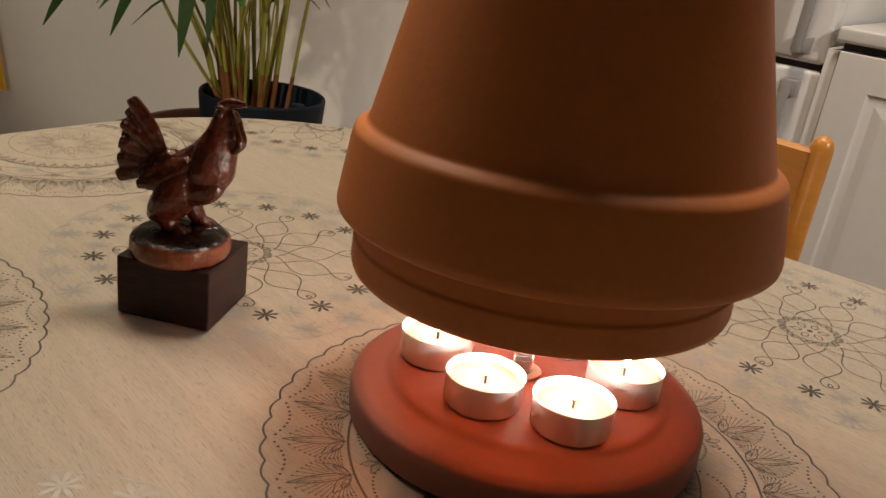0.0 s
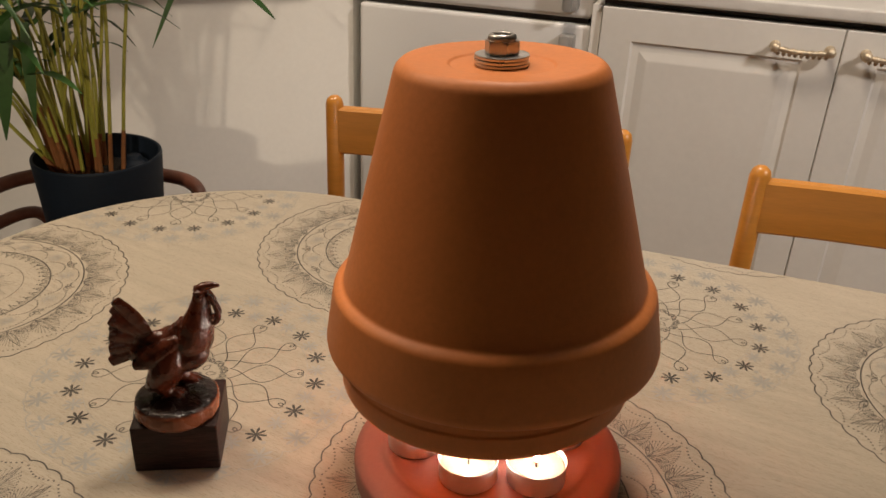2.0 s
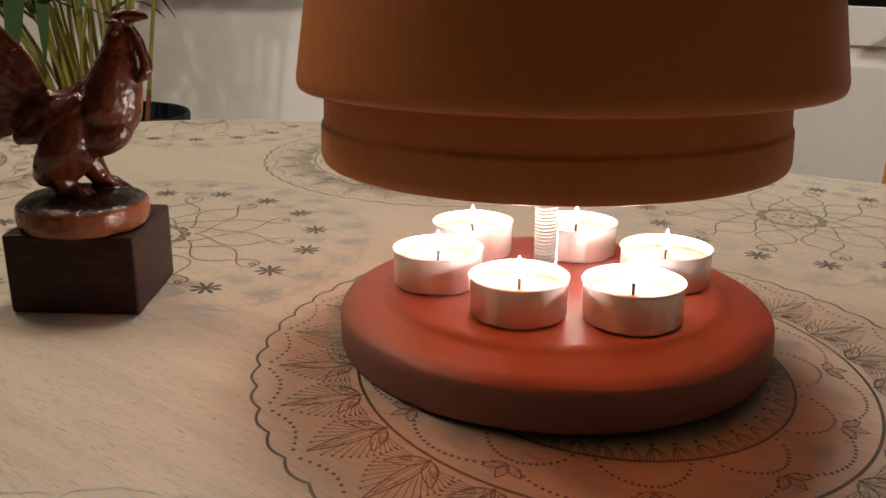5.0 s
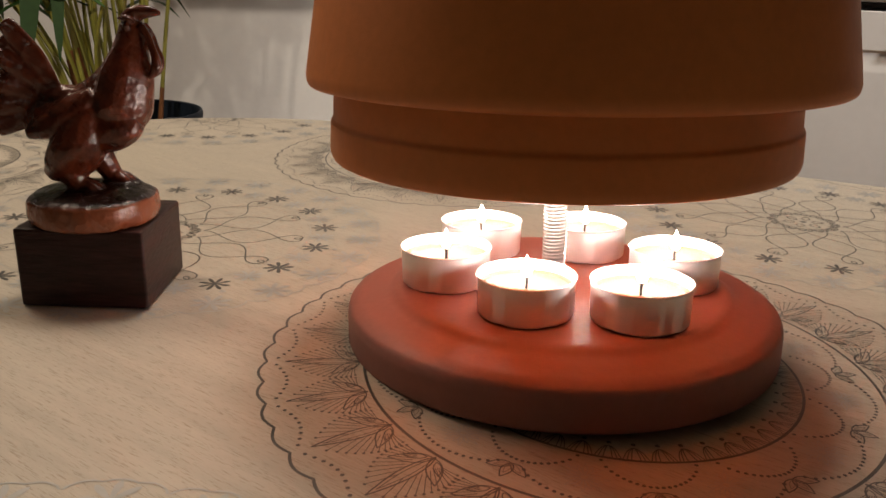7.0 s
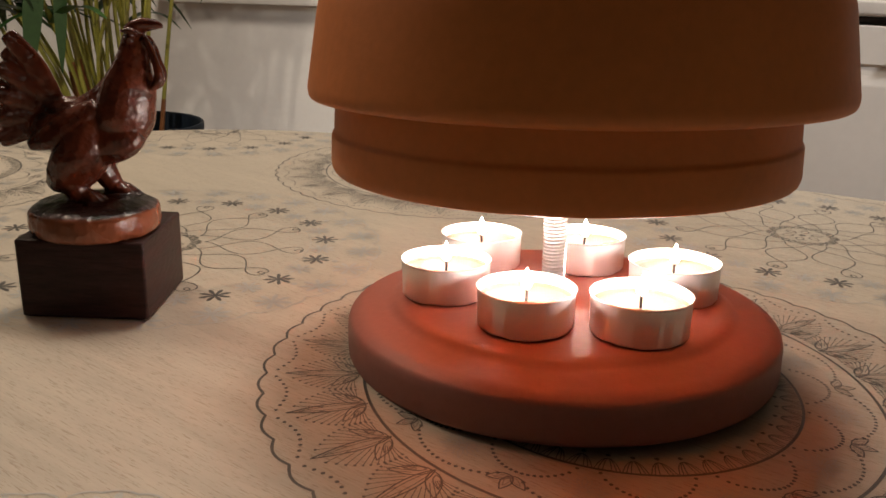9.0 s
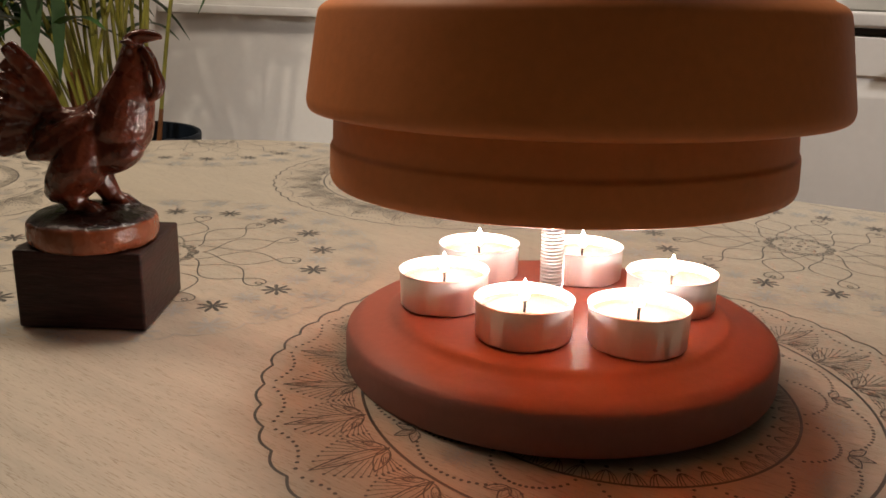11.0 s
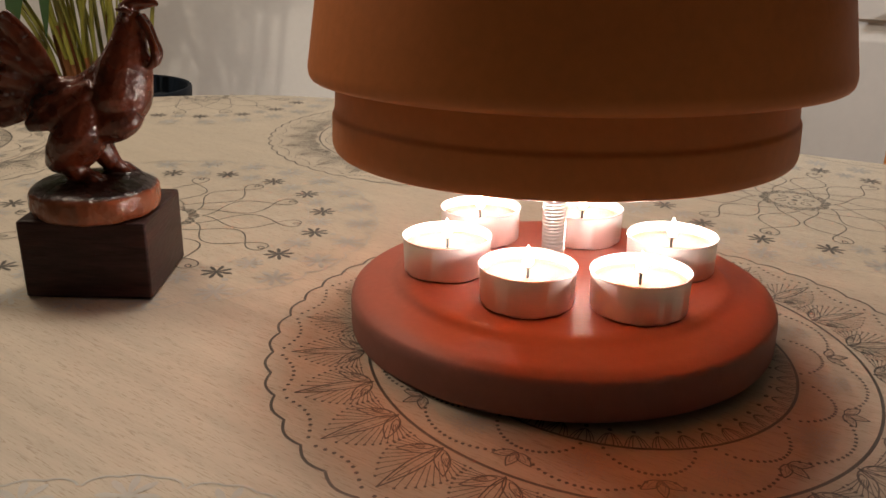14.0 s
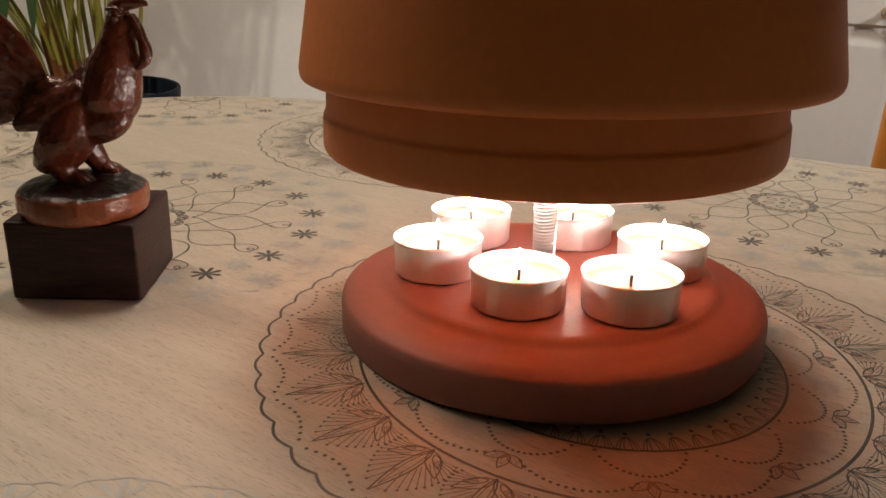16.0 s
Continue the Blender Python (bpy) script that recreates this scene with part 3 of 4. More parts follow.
def star_medallion(c):
    p = Print(c)
    for k in range(16):
        a = 2 * math.pi * (k + 0.07) / 16
        p.star(polar(0.0940, a), 0.0082, 0, 8, a)
        p.star(polar(0.0930, a + math.pi / 16), 0.0078, 1, 8, a)
        p.dot(polar(0.1050, a), 0.0018, 1, 8)
    for k in range(24):       # pale stars along a waved hem
        a = 2 * math.pi * (k + 0.3) / 24
        p.star(polar(0.1165, a), 0.0098, 1, 8, a)
        hem = []
        for q in range(25):
            f = q / 24
            hem.append(polar(0.1215 + 0.0042 * math.sin(math.pi * f) ** 0.5 + 0.0012 * abs(math.sin(3 * math.pi * f)), a + 0.255 * (f - 0.5)))
        p.ribbon(hem, 0.0008, 1)
    p.ring(0.0855, 0.0004, 1, 120)
    for k in range(12):       # pairs of strands that cross, swell, cross again and end in curls
        a = radians(17.4) + 2 * math.pi * k / 12
        out, side = Vector(polar(1, a)), Vector(polar(1, a + math.pi / 2))
        for s in (-1, 1):
            pts = []
            for t in range(7):
                f = t / 6
                pts.append(out * (0.0235 + 0.0105 * f) - side * s * 0.0062 * math.cos(math.pi / 2 * f))
            for t in range(1, 17):
                f = t / 16
                pts.append(out * (0.0340 + 0.0345 * f) + side * s * 0.0120 * math.sin(math.pi * f))
            end, way = pts[-1], (pts[-1] - pts[-2]).normalized()
            head = math.atan2(way.y, way.x)
            for t in range(20):
                head += s * (0.02 + 0.028 * t)
                end = end + Vector(polar(0.0017 * (1 - 0.025 * t), head))
                pts.append(end.copy())
            p.ribbon(pts, 0.0008, 0)
        for s in (-1, 1):
            p.leaf(out * 0.0165 + side * s * 0.0012, a + s * 0.55, 0.0066, 0.0021, 0, 0.0007)
            p.leaf(out * 0.0175 + side * s * 0.0015, a + s * 0.55, 0.0042, 0.0010, 0, 0.0004)
        if k % 2:
            p.leaf(out * 0.0055, a, 0.0080, 0.0024, 0, 0.0008)
    p.dot((0, 0), 0.0022, 0, 10)
    p.done("star and scroll medallion printed in silver on the oilcloth")


for i in range(-3, 4):
    for j in range(-3, 4):
        lace_medallion(LACE + STEP_A * i + STEP_B * j)
        star_medallion(LACE + STEP_A * (i + 0.5) + STEP_B * (j + 0.5))

# ---------------------------------------------------------------- the candle heater
HEATER = Matrix.Translation((0.0055, 0.0078, TABLE + 0.001)) @ pose(0, 0, 0, -1.99, -1.59, 0)
heater = thing("candle_heater", "terracotta flowerpot candle heater on an upturned clay saucer", "candle heater", HEATER)

sp = [(0.0, 0.0222), (0.0680, 0.0222), (0.0704, 0.0217), (0.0733, 0.0197), (0.0862, 0.0172), (0.0903, 0.0148), (0.0911, 0.0115), (0.0911, -0.001), (0.083, -0.001), (0.081, 0.012), (0.0, 0.014)]
part("saucer", lathe(rounded(sp, 0.0022, 4), 128, 0.002), M_SAUCER, heater, "upturned red clay saucer")

op = [(0.0, 0.2772), (0.0290, 0.2772), (0.0305, 0.2784), (0.0555, 0.2808), (0.0598, 0.2765), (0.0720, 0.2290), (0.0926, 0.1478), (0.0962, 0.1464), (0.0988, 0.1442), (0.0997, 0.1402), (0.1046, 0.1105), (0.1038, 0.1068), (0.0985, 0.1062), (0.0955, 0.115), (0.083, 0.155), (0.052, 0.269), (0.0, 0.269)]
part("outer_pot", lathe(rounded(op, 0.0035, 4), 144, 0.003), M_POT, heater, "large upturned terracotta flowerpot").matrix_local = Matrix.Translation((0.0004, 0, 0)) @ Matrix.Diagonal((1.004, 1.004, 1, 1))
ip = [(0.0, 0.235), (0.045, 0.235), (0.078, 0.135), (0.0900, 0.116), (0.0908, 0.094), (0.0918, 0.0925), (0.0922, 0.0810), (0.0912, 0.0782), (0.085, 0.0780), (0.083, 0.092), (0.040, 0.226), (0.0, 0.226)]
part("inner_pot", lathe(rounded(ip, 0.003, 4), 144, 0.003), M_POT, heater, "smaller terracotta flowerpot inside the large one").matrix_local = Matrix.Translation((-0.0034, 0, 0)) @ Matrix.Diagonal((1.004, 1.004, 1, 1))

# threaded rod
bm = bmesh.new()
per, r0, r1, pitch = 14, 0.0038, 0.0051, 0.0015
prof = [(r0, 0.0), (r1, 0.00055), (r1, 0.0009)]
z_lo = 0.0222
cols = []
for k in range(int(0.055 / pitch) * per + 1):
    a, z = 2 * math.pi * k / per, z_lo + pitch * k / per
    cols.append([bm.verts.new((r * math.cos(a), r * math.sin(a), z + dz)) for r, dz in prof])
for k in range(len(cols) - 1):
    for j in range(2):
        bm.faces.new((cols[k][j], cols[k + 1][j], cols[k + 1][j + 1], cols[k][j + 1]))
    if k + per + 1 < len(cols):
        bm.faces.new((cols[k][2], cols[k + 1][2], cols[k + 1 + per][0], cols[k + per][0]))
lathe([(0, 0.02), (0.0037, 0.02), (0.0037, 0.268), (0, 0.268)], 16, bm=bm)
part("threaded_rod", bm, M_ZINC, heater, "zinc-plated threaded rod").location = (-0.0033, 0, 0)


def washer(z, r=0.0152, h=0.0019, hole=0.0054):
    return lathe(rounded([(hole, z), (r, z), (r, z + h), (hole, z + h), (hole, z)], 0.0004, 2), 48)


for z, x in ((0.2774, 0.0003), (0.2795, -0.0002), (0.2816, 0.0002)):
    part("washer", washer(z), M_ZINC, heater, "flat zinc washer").location = (x, 0, 0)
part("washer", washer(0.0223, 0.0102), M_ZINC, heater, "flat zinc washer").location = (-0.0033, 0, 0)


def hex_nut(z, h, af=0.0085):
    bm = bmesh.new()
    rc = af / math.cos(math.pi / 6)
    seg = 48
    rings = []
    for f, zz in ((0.93, 0.0), (1.0, 0.0012), (1.0, h - 0.0014), (0.93, h)):
        ring = []
        for k in range(seg):
            a = 2 * math.pi * k / seg
            hexr = af / math.cos((a + math.pi / 6) % (math.pi / 3) - math.pi / 6)
            r = min(hexr, rc * f + 0.0002) if f < 1 else hexr
            ring.append(bm.verts.new((r * math.cos(a), r * math.sin(a), z + zz)))
        rings.append(ring)
    for a, b in zip(rings, rings[1:]):
        for k in range(seg):
            bm.faces.new((a[k], a[(k + 1) % seg], b[(k + 1) % seg], b[k]))
    inner = [[bm.verts.new((0.0048 * math.cos(2 * math.pi * k / seg), 0.0048 * math.sin(2 * math.pi * k / seg), z + zz)) for k in range(seg)] for zz in (0, h)]
    for k in range(seg):
        j = (k + 1) % seg
        bm.faces.new((rings[0][k], inner[0][k], inner[0][j], rings[0][j]))
        bm.faces.new((rings[-1][k], rings[-1][j], inner[1][j], inner[1][k]))
        bm.faces.new((inner[0][k], inner[1][k], inner[1][j], inner[0][j]))
    return bm


nut = part("lock_nut", hex_nut(0.2836, 0.0075), M_ZINC, heater, "shiny zinc lock nut")
part("collar", lathe(rounded([(0.0046, 0.2907), (0.0082, 0.2907), (0.0080, 0.2932), (0.0066, 0.2946), (0.0046, 0.2942), (0.0046, 0.2907)], 0.0008, 3), 40), M_ZINC, nut)

# ---------------------------------------------------------------- tealights on the saucer
def tealight(m, lean, label):
    t = thing("tealight", label, "candle", m, "tealights on the saucer")
    cup = [(0.0, 0.0004), (0.0150, 0.0004), (0.0158, 0.0), (0.0178, 0.0003), (0.0186, 0.0014), (0.0189, 0.0150), (0.0194, 0.0156), (0.0191, 0.0160), (0.0187, 0.0153), (0.0184, 0.0018), (0.0, 0.0014)]
    bm = lathe(cup, 64, 0.006)
    for v in bm.verts:      # the crimped foot of the thin metal
        r = math.hypot(v.co.x, v.co.y)
        if v.co.z < 0.0013 and r > 0.0152:
            a = math.atan2(v.co.y, v.co.x)
            v.co.z += 0.0005 * (0.5 + 0.5 * math.sin(5 * a + 9 * lean)) * (0.6 + 0.4 * math.sin(13 * a))
    part("cup", bm, M_ALU, t, "thin aluminium cup")
    part("wax", lathe([(0.0, 0.0018), (0.0179, 0.0020), (0.0182, 0.0118), (0.0172, 0.0106), (0.0120, 0.0101), (0.004, 0.0099), (0.0, 0.0100)], 40, 0.004), M_WAX, t, "melted white wax")
    part("wick", tube(smooth_path([(0, 0, 0.0095), (0.0002, 0, 0.0125), (lean * 0.0014, 0.0004, 0.0147), (lean * 0.0030, 0.0006, 0.0157)], 4), 0.0006, 7), M_WICK, t, "charred wick")
    fl = []
    for i in range(13):
        s = i / 12
        fl.append((0.0022 * math.sin(math.pi * min(1, s ** 0.62)) * (1 - 0.25 * s) if 0 < i < 12 else 0.0, 0.0146 + 0.0090 * s))
    part("flame", lathe(fl, 16), M_FLAME, t, "small bright yellow flame")
    return t


SEATS = [(-0.0220, -0.0355), (-0.0490, 0.0040), (-0.0280, 0.0455), (0.0205, 0.0385), (0.0475, -0.0065), (0.0196, -0.0465)]
for i, (x, y) in enumerate(SEATS):
    m = HEATER @ pose(x, y, 0.0223, 0, 0, 47 * i)
    t = tealight(m, (0.1, 0.3, 0.2, -0.2, 0.15, 1.0)[i], "lit tealight in an aluminium cup on the clay saucer")
    p = m @ Vector((0, 0, 0.0215))
    lamp("flame_light", "POINT", tuple(p), 0.19, (1.0, 0.86, 0.73), 0.003)

# ---------------------------------------------------------------- carved rooster on its block
block = tagged(mesh_object("wooden_block", box(0.0556, 0.0535, 0.0358, (0, 0, 0), 0.0014, seg=3), M_BLOCK), "dark stained wooden block under the carved bird", "block")
block.matrix_world = pose(-0.2000, 0.0612, TABLE + 0.0006, 0, 0, -5.0)

bm = bmesh.new()


def blob(at, size, rot=(0, 0, 0), sub=3):
    bmesh.ops.create_icosphere(bm, subdivisions=sub, radius=1, matrix=pose(*at, *rot) @ Matrix.Diagonal((*size, 1)))


# body, neck and head, in the bird's own plane: x ahead, z up from the table
def limb(stations, y=0.060, flat=1.0, seg=16, n=5):
    pts = smooth_path([(x, y, z) for x, z, r in stations], n)
    rad = [v.x for v in smooth_path([(r, 0, 0) for x, z, r in stations], n)]
    tube(pts, rad, seg, bm, flat)


def blade(path, widths, thick, n=6):
    """A flat feather: w half wide in the bird's plane, thick half deep."""
    pts = smooth_path(path, n)
    ws = [v.x for v in smooth_path([(w, 0, 0) for w in widths], n)]
    rings = []
    for i, p in enumerate(pts):
        d = (pts[min(i + 1, len(pts) - 1)] - pts[max(i - 1, 0)]).normalized()
        across = Vector((-d.z, 0, d.x))
        rings.append([bm.verts.new(p + across * ws[i] * math.cos(math.pi * k / 5) + Vector((0, thick * (0.6 + 0.4 * ws[i] / max(ws)) * math.sin(math.pi * k / 5), 0))) for k in range(10)])
    for a, b in zip(rings, rings[1:]):
        for k in range(10):
            bm.faces.new((a[k], a[(k + 1) % 10], b[(k + 1) % 10], b[k]))
    bm.faces.new(rings[0][::-1])
    bm.faces.new(rings[-1])


# body, then breast, neck and head
limb([(-0.2270, 0.0775, 0.0045), (-0.2190, 0.0808, 0.0108), (-0.2080, 0.0800, 0.0132), (-0.1950, 0.0785, 0.0150), (-0.1860, 0.0800, 0.0136), (-0.1800, 0.0830, 0.0085)], flat=0.72)
limb([(-0.1890, 0.0740, 0.0100), (-0.1862, 0.0840, 0.0140), (-0.1838, 0.0930, 0.0130), (-0.1822, 0.1010, 0.0116), (-0.1806, 0.1080, 0.0088), (-0.1794, 0.1150, 0.0068), (-0.1787, 0.1205, 0.0053), (-0.1775, 0.1245, 0.0026)], flat=0.75)
limb([(-0.2120, 0.0900, 0.0050), (-0.2040, 0.0880, 0.0070), (-0.1950, 0.0930, 0.0070), (-0.1890, 0.1000, 0.0060)], flat=0.8)
# open beak, comb, throat and wattles
limb([(-0.1815, 0.1222, 0.0030), (-0.1770, 0.1252, 0.0032), (-0.1728, 0.1260, 0.0027), (-0.1690, 0.1260, 0.0019), (-0.1664, 0.1252, 0.0007)], n=4, seg=10, flat=1.2)
blade([(-0.1835, 0.060, 0.1228), (-0.1770, 0.060, 0.1268), (-0.1715, 0.060, 0.1272)], [0.0006, 0.0014, 0.0005], 0.0012)
limb([(-0.1765, 0.1195, 0.0030), (-0.1725, 0.1165, 0.0020), (-0.1712, 0.1190, 0.0008)], n=4, seg=10)
for s in (-1, 1):
    limb([(-0.1745, 0.1210, 0.0014), (-0.1718, 0.1160, 0.0017), (-0.1702, 0.1105, 0.0017), (-0.1690, 0.1055, 0.0022), (-0.1702, 0.1010, 0.0021), (-0.1728, 0.0985, 0.0012)], 0.060 + s * 0.0030, n=4, seg=10)
    blob((-0.1798, 0.060 + s * 0.0050, 0.1205), (0.0017, 0.0012, 0.0017), sub=2)
    limb([(-0.1835, 0.1232, 0.0007), (-0.1800, 0.1235, 0.0012), (-0.1762, 0.1222, 0.0008)], 0.060 + s * 0.0046, n=3, seg=8)
    # folded wing, then the heavy thigh before it
    limb([(-0.1955, 0.0915, 0.0035), (-0.2050, 0.0850, 0.0066), (-0.2155, 0.0782, 0.0066), (-0.2245, 0.0738, 0.0028)], 0.060 + s * 0.0078, 0.7)
    limb([(-0.1965, 0.0865, 0.0040), (-0.1985, 0.0795, 0.0088), (-0.2020, 0.0710, 0.0120), (-0.2070, 0.0640, 0.0118), (-0.2130, 0.0585, 0.0085), (-0.2175, 0.0555, 0.0036)], 0.060 + s * 0.0070, 0.8)
    limb([(-0.2085, 0.0600, 0.0070), (-0.2068, 0.0550, 0.0058), (-0.2040, 0.0512, 0.0046)] if s < 0 else [(-0.2010, 0.0630, 0.0070), (-0.1975, 0.0570, 0.0056), (-0.1945, 0.0520, 0.0045)], 0.060 + s * 0.0080, n=4, seg=10)
    fx = -0.2045 if s < 0 else -0.1950
    for dy, dx in ((-0.0050, 0.0110), (0.0, 0.0135), (0.0050, 0.0110)):
        tube([(fx, 0.060 + s * 0.008, 0.0518), (fx + dx * 0.5, 0.060 + s * 0.008 + dy * 0.6, 0.0498), (fx + dx, 0.060 + s * 0.008 + dy, 0.0462)], [0.0042, 0.0034, 0.0020], 7, bm)
# fan of tail feathers, each lapped over the next
TAIL = 9
for k in range(TAIL):
    f = k / (TAIL - 1)
    ang = radians(122 + 76 * f)
    root = Vector((-0.2120 - 0.0050 * f, 0.060, 0.0905 - 0.0085 * f))
    reach = 0.0335 - 0.0115 * f - 0.0045 * math.sin(math.pi * f)
    lap = 0.0011 if k % 2 else -0.0011
    tip = root + Vector((reach * math.cos(ang), 0, reach * math.sin(ang)))
    mid = (root + tip) / 2 + Vector((0.0008, lap, 0.0012))
    tip.y += lap * 1.4
    blade([root, mid, tip, tip + (tip - mid) * 0.12], [0.0024, 0.0046, 0.0040, 0.0016], 0.0023)
limb([(-0.2070, 0.0880, 0.0070), (-0.2140, 0.0885, 0.0060), (-0.2200, 0.0900, 0.0035)], flat=0.8)
# the mound, hewn flat round its side
first_ring = len(bm.verts)
lathe(rounded([(0, 0.0357), (0.0272, 0.0357), (0.0284, 0.0390), (0.0278, 0.0462), (0.0245, 0.0482), (0.015, 0.0498), (0, 0.0505)], 0.0012, 3), 44, 0.05, bm)
bm.verts.ensure_lookup_table()
for v in bm.verts[first_ring:]:
    a = math.atan2(v.co.y, v.co.x)
    hew = 1 - 0.022 * abs(math.sin(6.5 * a + 0.7)) + 0.012 * math.sin(3 * a)
    v.co = Vector((v.co.x * hew - 0.2005, v.co.y * hew + 0.0555, v.co.z))
rooster_me = bpy.data.meshes.new("rooster_statue")
bm.to_mesh(rooster_me)
bm.free()
rooster_me.materials.append(M_CARVED)
rooster = tagged(new("rooster_statue", rooster_me), "carved red-brown wooden rooster standing on a dark block", "statue")
rooster.location = (0, 0, TABLE + 0.0008)
rm = rooster.modifiers.new("fuse", "REMESH")
rm.mode, rm.voxel_size, rm.use_smooth_shade = "VOXEL", 0.00062, True
sm = rooster.modifiers.new("soften", "SMOOTH")
sm.factor, sm.iterations = 0.5, 3

# ---------------------------------------------------------------- chairs
def chair(m, label):
    """A ladder-back chair: x along the back, y towards the table."""
    t = thing("dining_chair", label, "chair", m, "chairs round the table")
    w, d, top = 0.376, 0.36, 0.834
    for x in (-w / 2, w / 2):
        pr = [(0, 0), (0.011, 0), (0.0124, 0.2), (0.0124, 0.45), (0.0118, top - 0.012), (0.0098, top - 0.005), (0.005, top - 0.0008), (0, top)]
        part("back_post", lathe(pr, 24), M_CHAIR, t).location = (x, 0, 0)
        part("front_leg", lathe([(0, 0), (0.013, 0), (0.017, 0.42), (0, 0.42)], 20), M_CHAIR, t).location = (x, d, 0)
        part("side_stretcher", tube([(x, 0, 0.2), (x, d / 2, 0.2), (x, d, 0.2)], [0.008, 0.010, 0.008], 12), M_CHAIR, t)
    for z0, h in ((0.756, 0.063), (0.600, 0.05)):
        bm = bmesh.new()
        n = 12
        ring = []
        for i in range(n + 1):
            x = -w / 2 + 0.008 + (w - 0.016) * i / n
            y = -0.016 * (1 - (2 * i / n - 1) ** 2)
            ring.append([bm.verts.new((x, y + s, z)) for s, z in ((-0.009, z0 + 0.003), (-0.006, z0), (0.006, z0), (0.009, z0 + 0.003), (0.009, z0 + h - 0.003), (0.006, z0 + h), (-0.006, z0 + h), (-0.009, z0 + h - 0.003))])
        for a, b in zip(ring, ring[1:]):
            for k in range(8):
                bm.faces.new((a[k], a[(k + 1) % 8], b[(k + 1) % 8], b[k]))
        bm.faces.new(ring[0][::-1])
        bm.faces.new(ring[-1])
        part("back_rail", bm, M_CHAIR, t)
    part("seat", box(w + 0.03, d + 0.03, 0.022, (0, d / 2 + 0.01, 0.42), 0.008, seg=3), M_CHAIR, t)
    part("front_stretcher", tube([(-w / 2, d, 0.24), (0, d, 0.24), (w / 2, d, 0.24)], [0.008, 0.010, 0.008], 12), M_CHAIR, t)
    return t


ca = (Vector((-0.045, 0.640)) + Vector((0.291, 0.470))) / 2
first = chair(pose(ca.x, ca.y, 0, 0, 0, math.degrees(math.atan2(-0.170, 0.336)) + 180), "orange lacquered wooden chair facing the table by the fridge")
cb = Vector((0.398, 0.338)) + U * 0.188
second = copy_thing(first, pose(cb.x, cb.y, 0, 0, 0, YAW + 180))
tagged(second, "orange lacquered wooden chair facing the table by the cabinets")

# ---------------------------------------------------------------- palm in its pot on a rattan stool
PX, PY = -0.378, 0.785
stool = thing("rattan_stool", "red-brown rattan plant stool with a bent hoop", "stool", pose(PX, PY, 0))
part("seat_ring", tube([(0.17 * math.cos(a), 0.17 * math.sin(a), 0.505) for a in [2 * math.pi * k / 40 for k in range(41)]], 0.011, 10), M_RATTAN, stool)
part("seat", lathe(rounded([(0, 0.498), (0.165, 0.498), (0.165, 0.512), (0, 0.514)], 0.004), 40), M_RATTAN, stool)
hoop = [(-0.30, -0.12, 0.60), (-0.22, 0.0, 0.625), (-0.14, 0.11, 0.634), (0.0, 0.135, 0.630), (0.08, 0.115, 0.628), (0.120, 0.09, 0.622), (0.134, 0.06, 0.606), (0.140, 0.03, 0.57), (0.150, 0.0, 0.51)]
part("arm_hoop", tube(smooth_path(hoop, 8), 0.0115, 12), M_RATTAN, stool)
low = [(-0.34, -0.10, 0.555), (-0.22, 0.02, 0.570), (-0.13, 0.10, 0.580), (-0.10, 0.13, 0.515)]
part("lower_bar", tube(smooth_path(low, 8), 0.010, 12), M_RATTAN, stool)
for k in range(4):
    a = math.pi / 4 + k * math.pi / 2
    part("leg", tube([(0.19 * math.cos(a), 0.19 * math.sin(a), 0), (0.16 * math.cos(a), 0.16 * math.sin(a), 0.3), (0.15 * math.cos(a), 0.15 * math.sin(a), 0.5)], 0.012, 10), M_RATTAN, stool)
part("post", tube([(-0.30, -0.12, 0.0), (-0.30, -0.12, 0.3), (-0.30, -0.12, 0.61)], 0.012, 10), M_RATTAN, stool)

palm = thing("potted_palm", "green palm with yellow stems in a dark navy pot", "potted plant", pose(PX, PY, 0.515))
pr = [(0, 0), (0.076, 0), (0.090, 0.195), (0.0885, 0.1985), (0.085, 0.197), (0.0815, 0.160), (0.0, 0.158)]
pot = part("pot", lathe(rounded(pr, 0.002, 2), 64), M_NAVY, palm, "dark navy glazed pot")
soil = lathe([(0, 0.166), (0.05, 0.163), (0.0825, 0.160), (0.080, 0.15), (0, 0.15)], 40, 0.03)
for v in soil.verts:
    v.co.z += 0.006 * noise.noise(v.co * 60)
part("soil", soil, M_SOIL, pot, "dark potting soil")

rnd = random.Random(4)


def leaflet(root, way, length, width, droop, parent, side=None):
    """One thin closed blade with a fold along its middle."""
    bm = bmesh.new()
    way = way.normalized()
    if side is None:
        side = way.cross(Vector((0, 0, 1)))
        side = side.normalized() if side.length > 0.05 else Vector((1, 0, 0))
    rows = []
    for i in range(7):
        s = i / 6
        c = root + way * length * s - Vector((0, 0, droop * length * s * s))
        w = width * math.sin(math.pi * min(1, 0.10 + s * 0.89)) ** 0.7 * (1 - 0.25 * s)
        up, th = Vector((0, 0, w * 0.25)), Vector((0, 0, 0.0006))
        rows.append([bm.verts.new(q) for q in (c - side * w + up, c, c + side * w + up, c - th)])
    for a, b in zip(rows, rows[1:]):
        for k in range(4):
            bm.faces.new((a[k], a[(k + 1) % 4], b[(k + 1) % 4], b[k]))
    bm.faces.new(rows[0][::-1])
    bm.faces.new(rows[-1])
    return part("leaflet", bm, M_LEAF, parent)


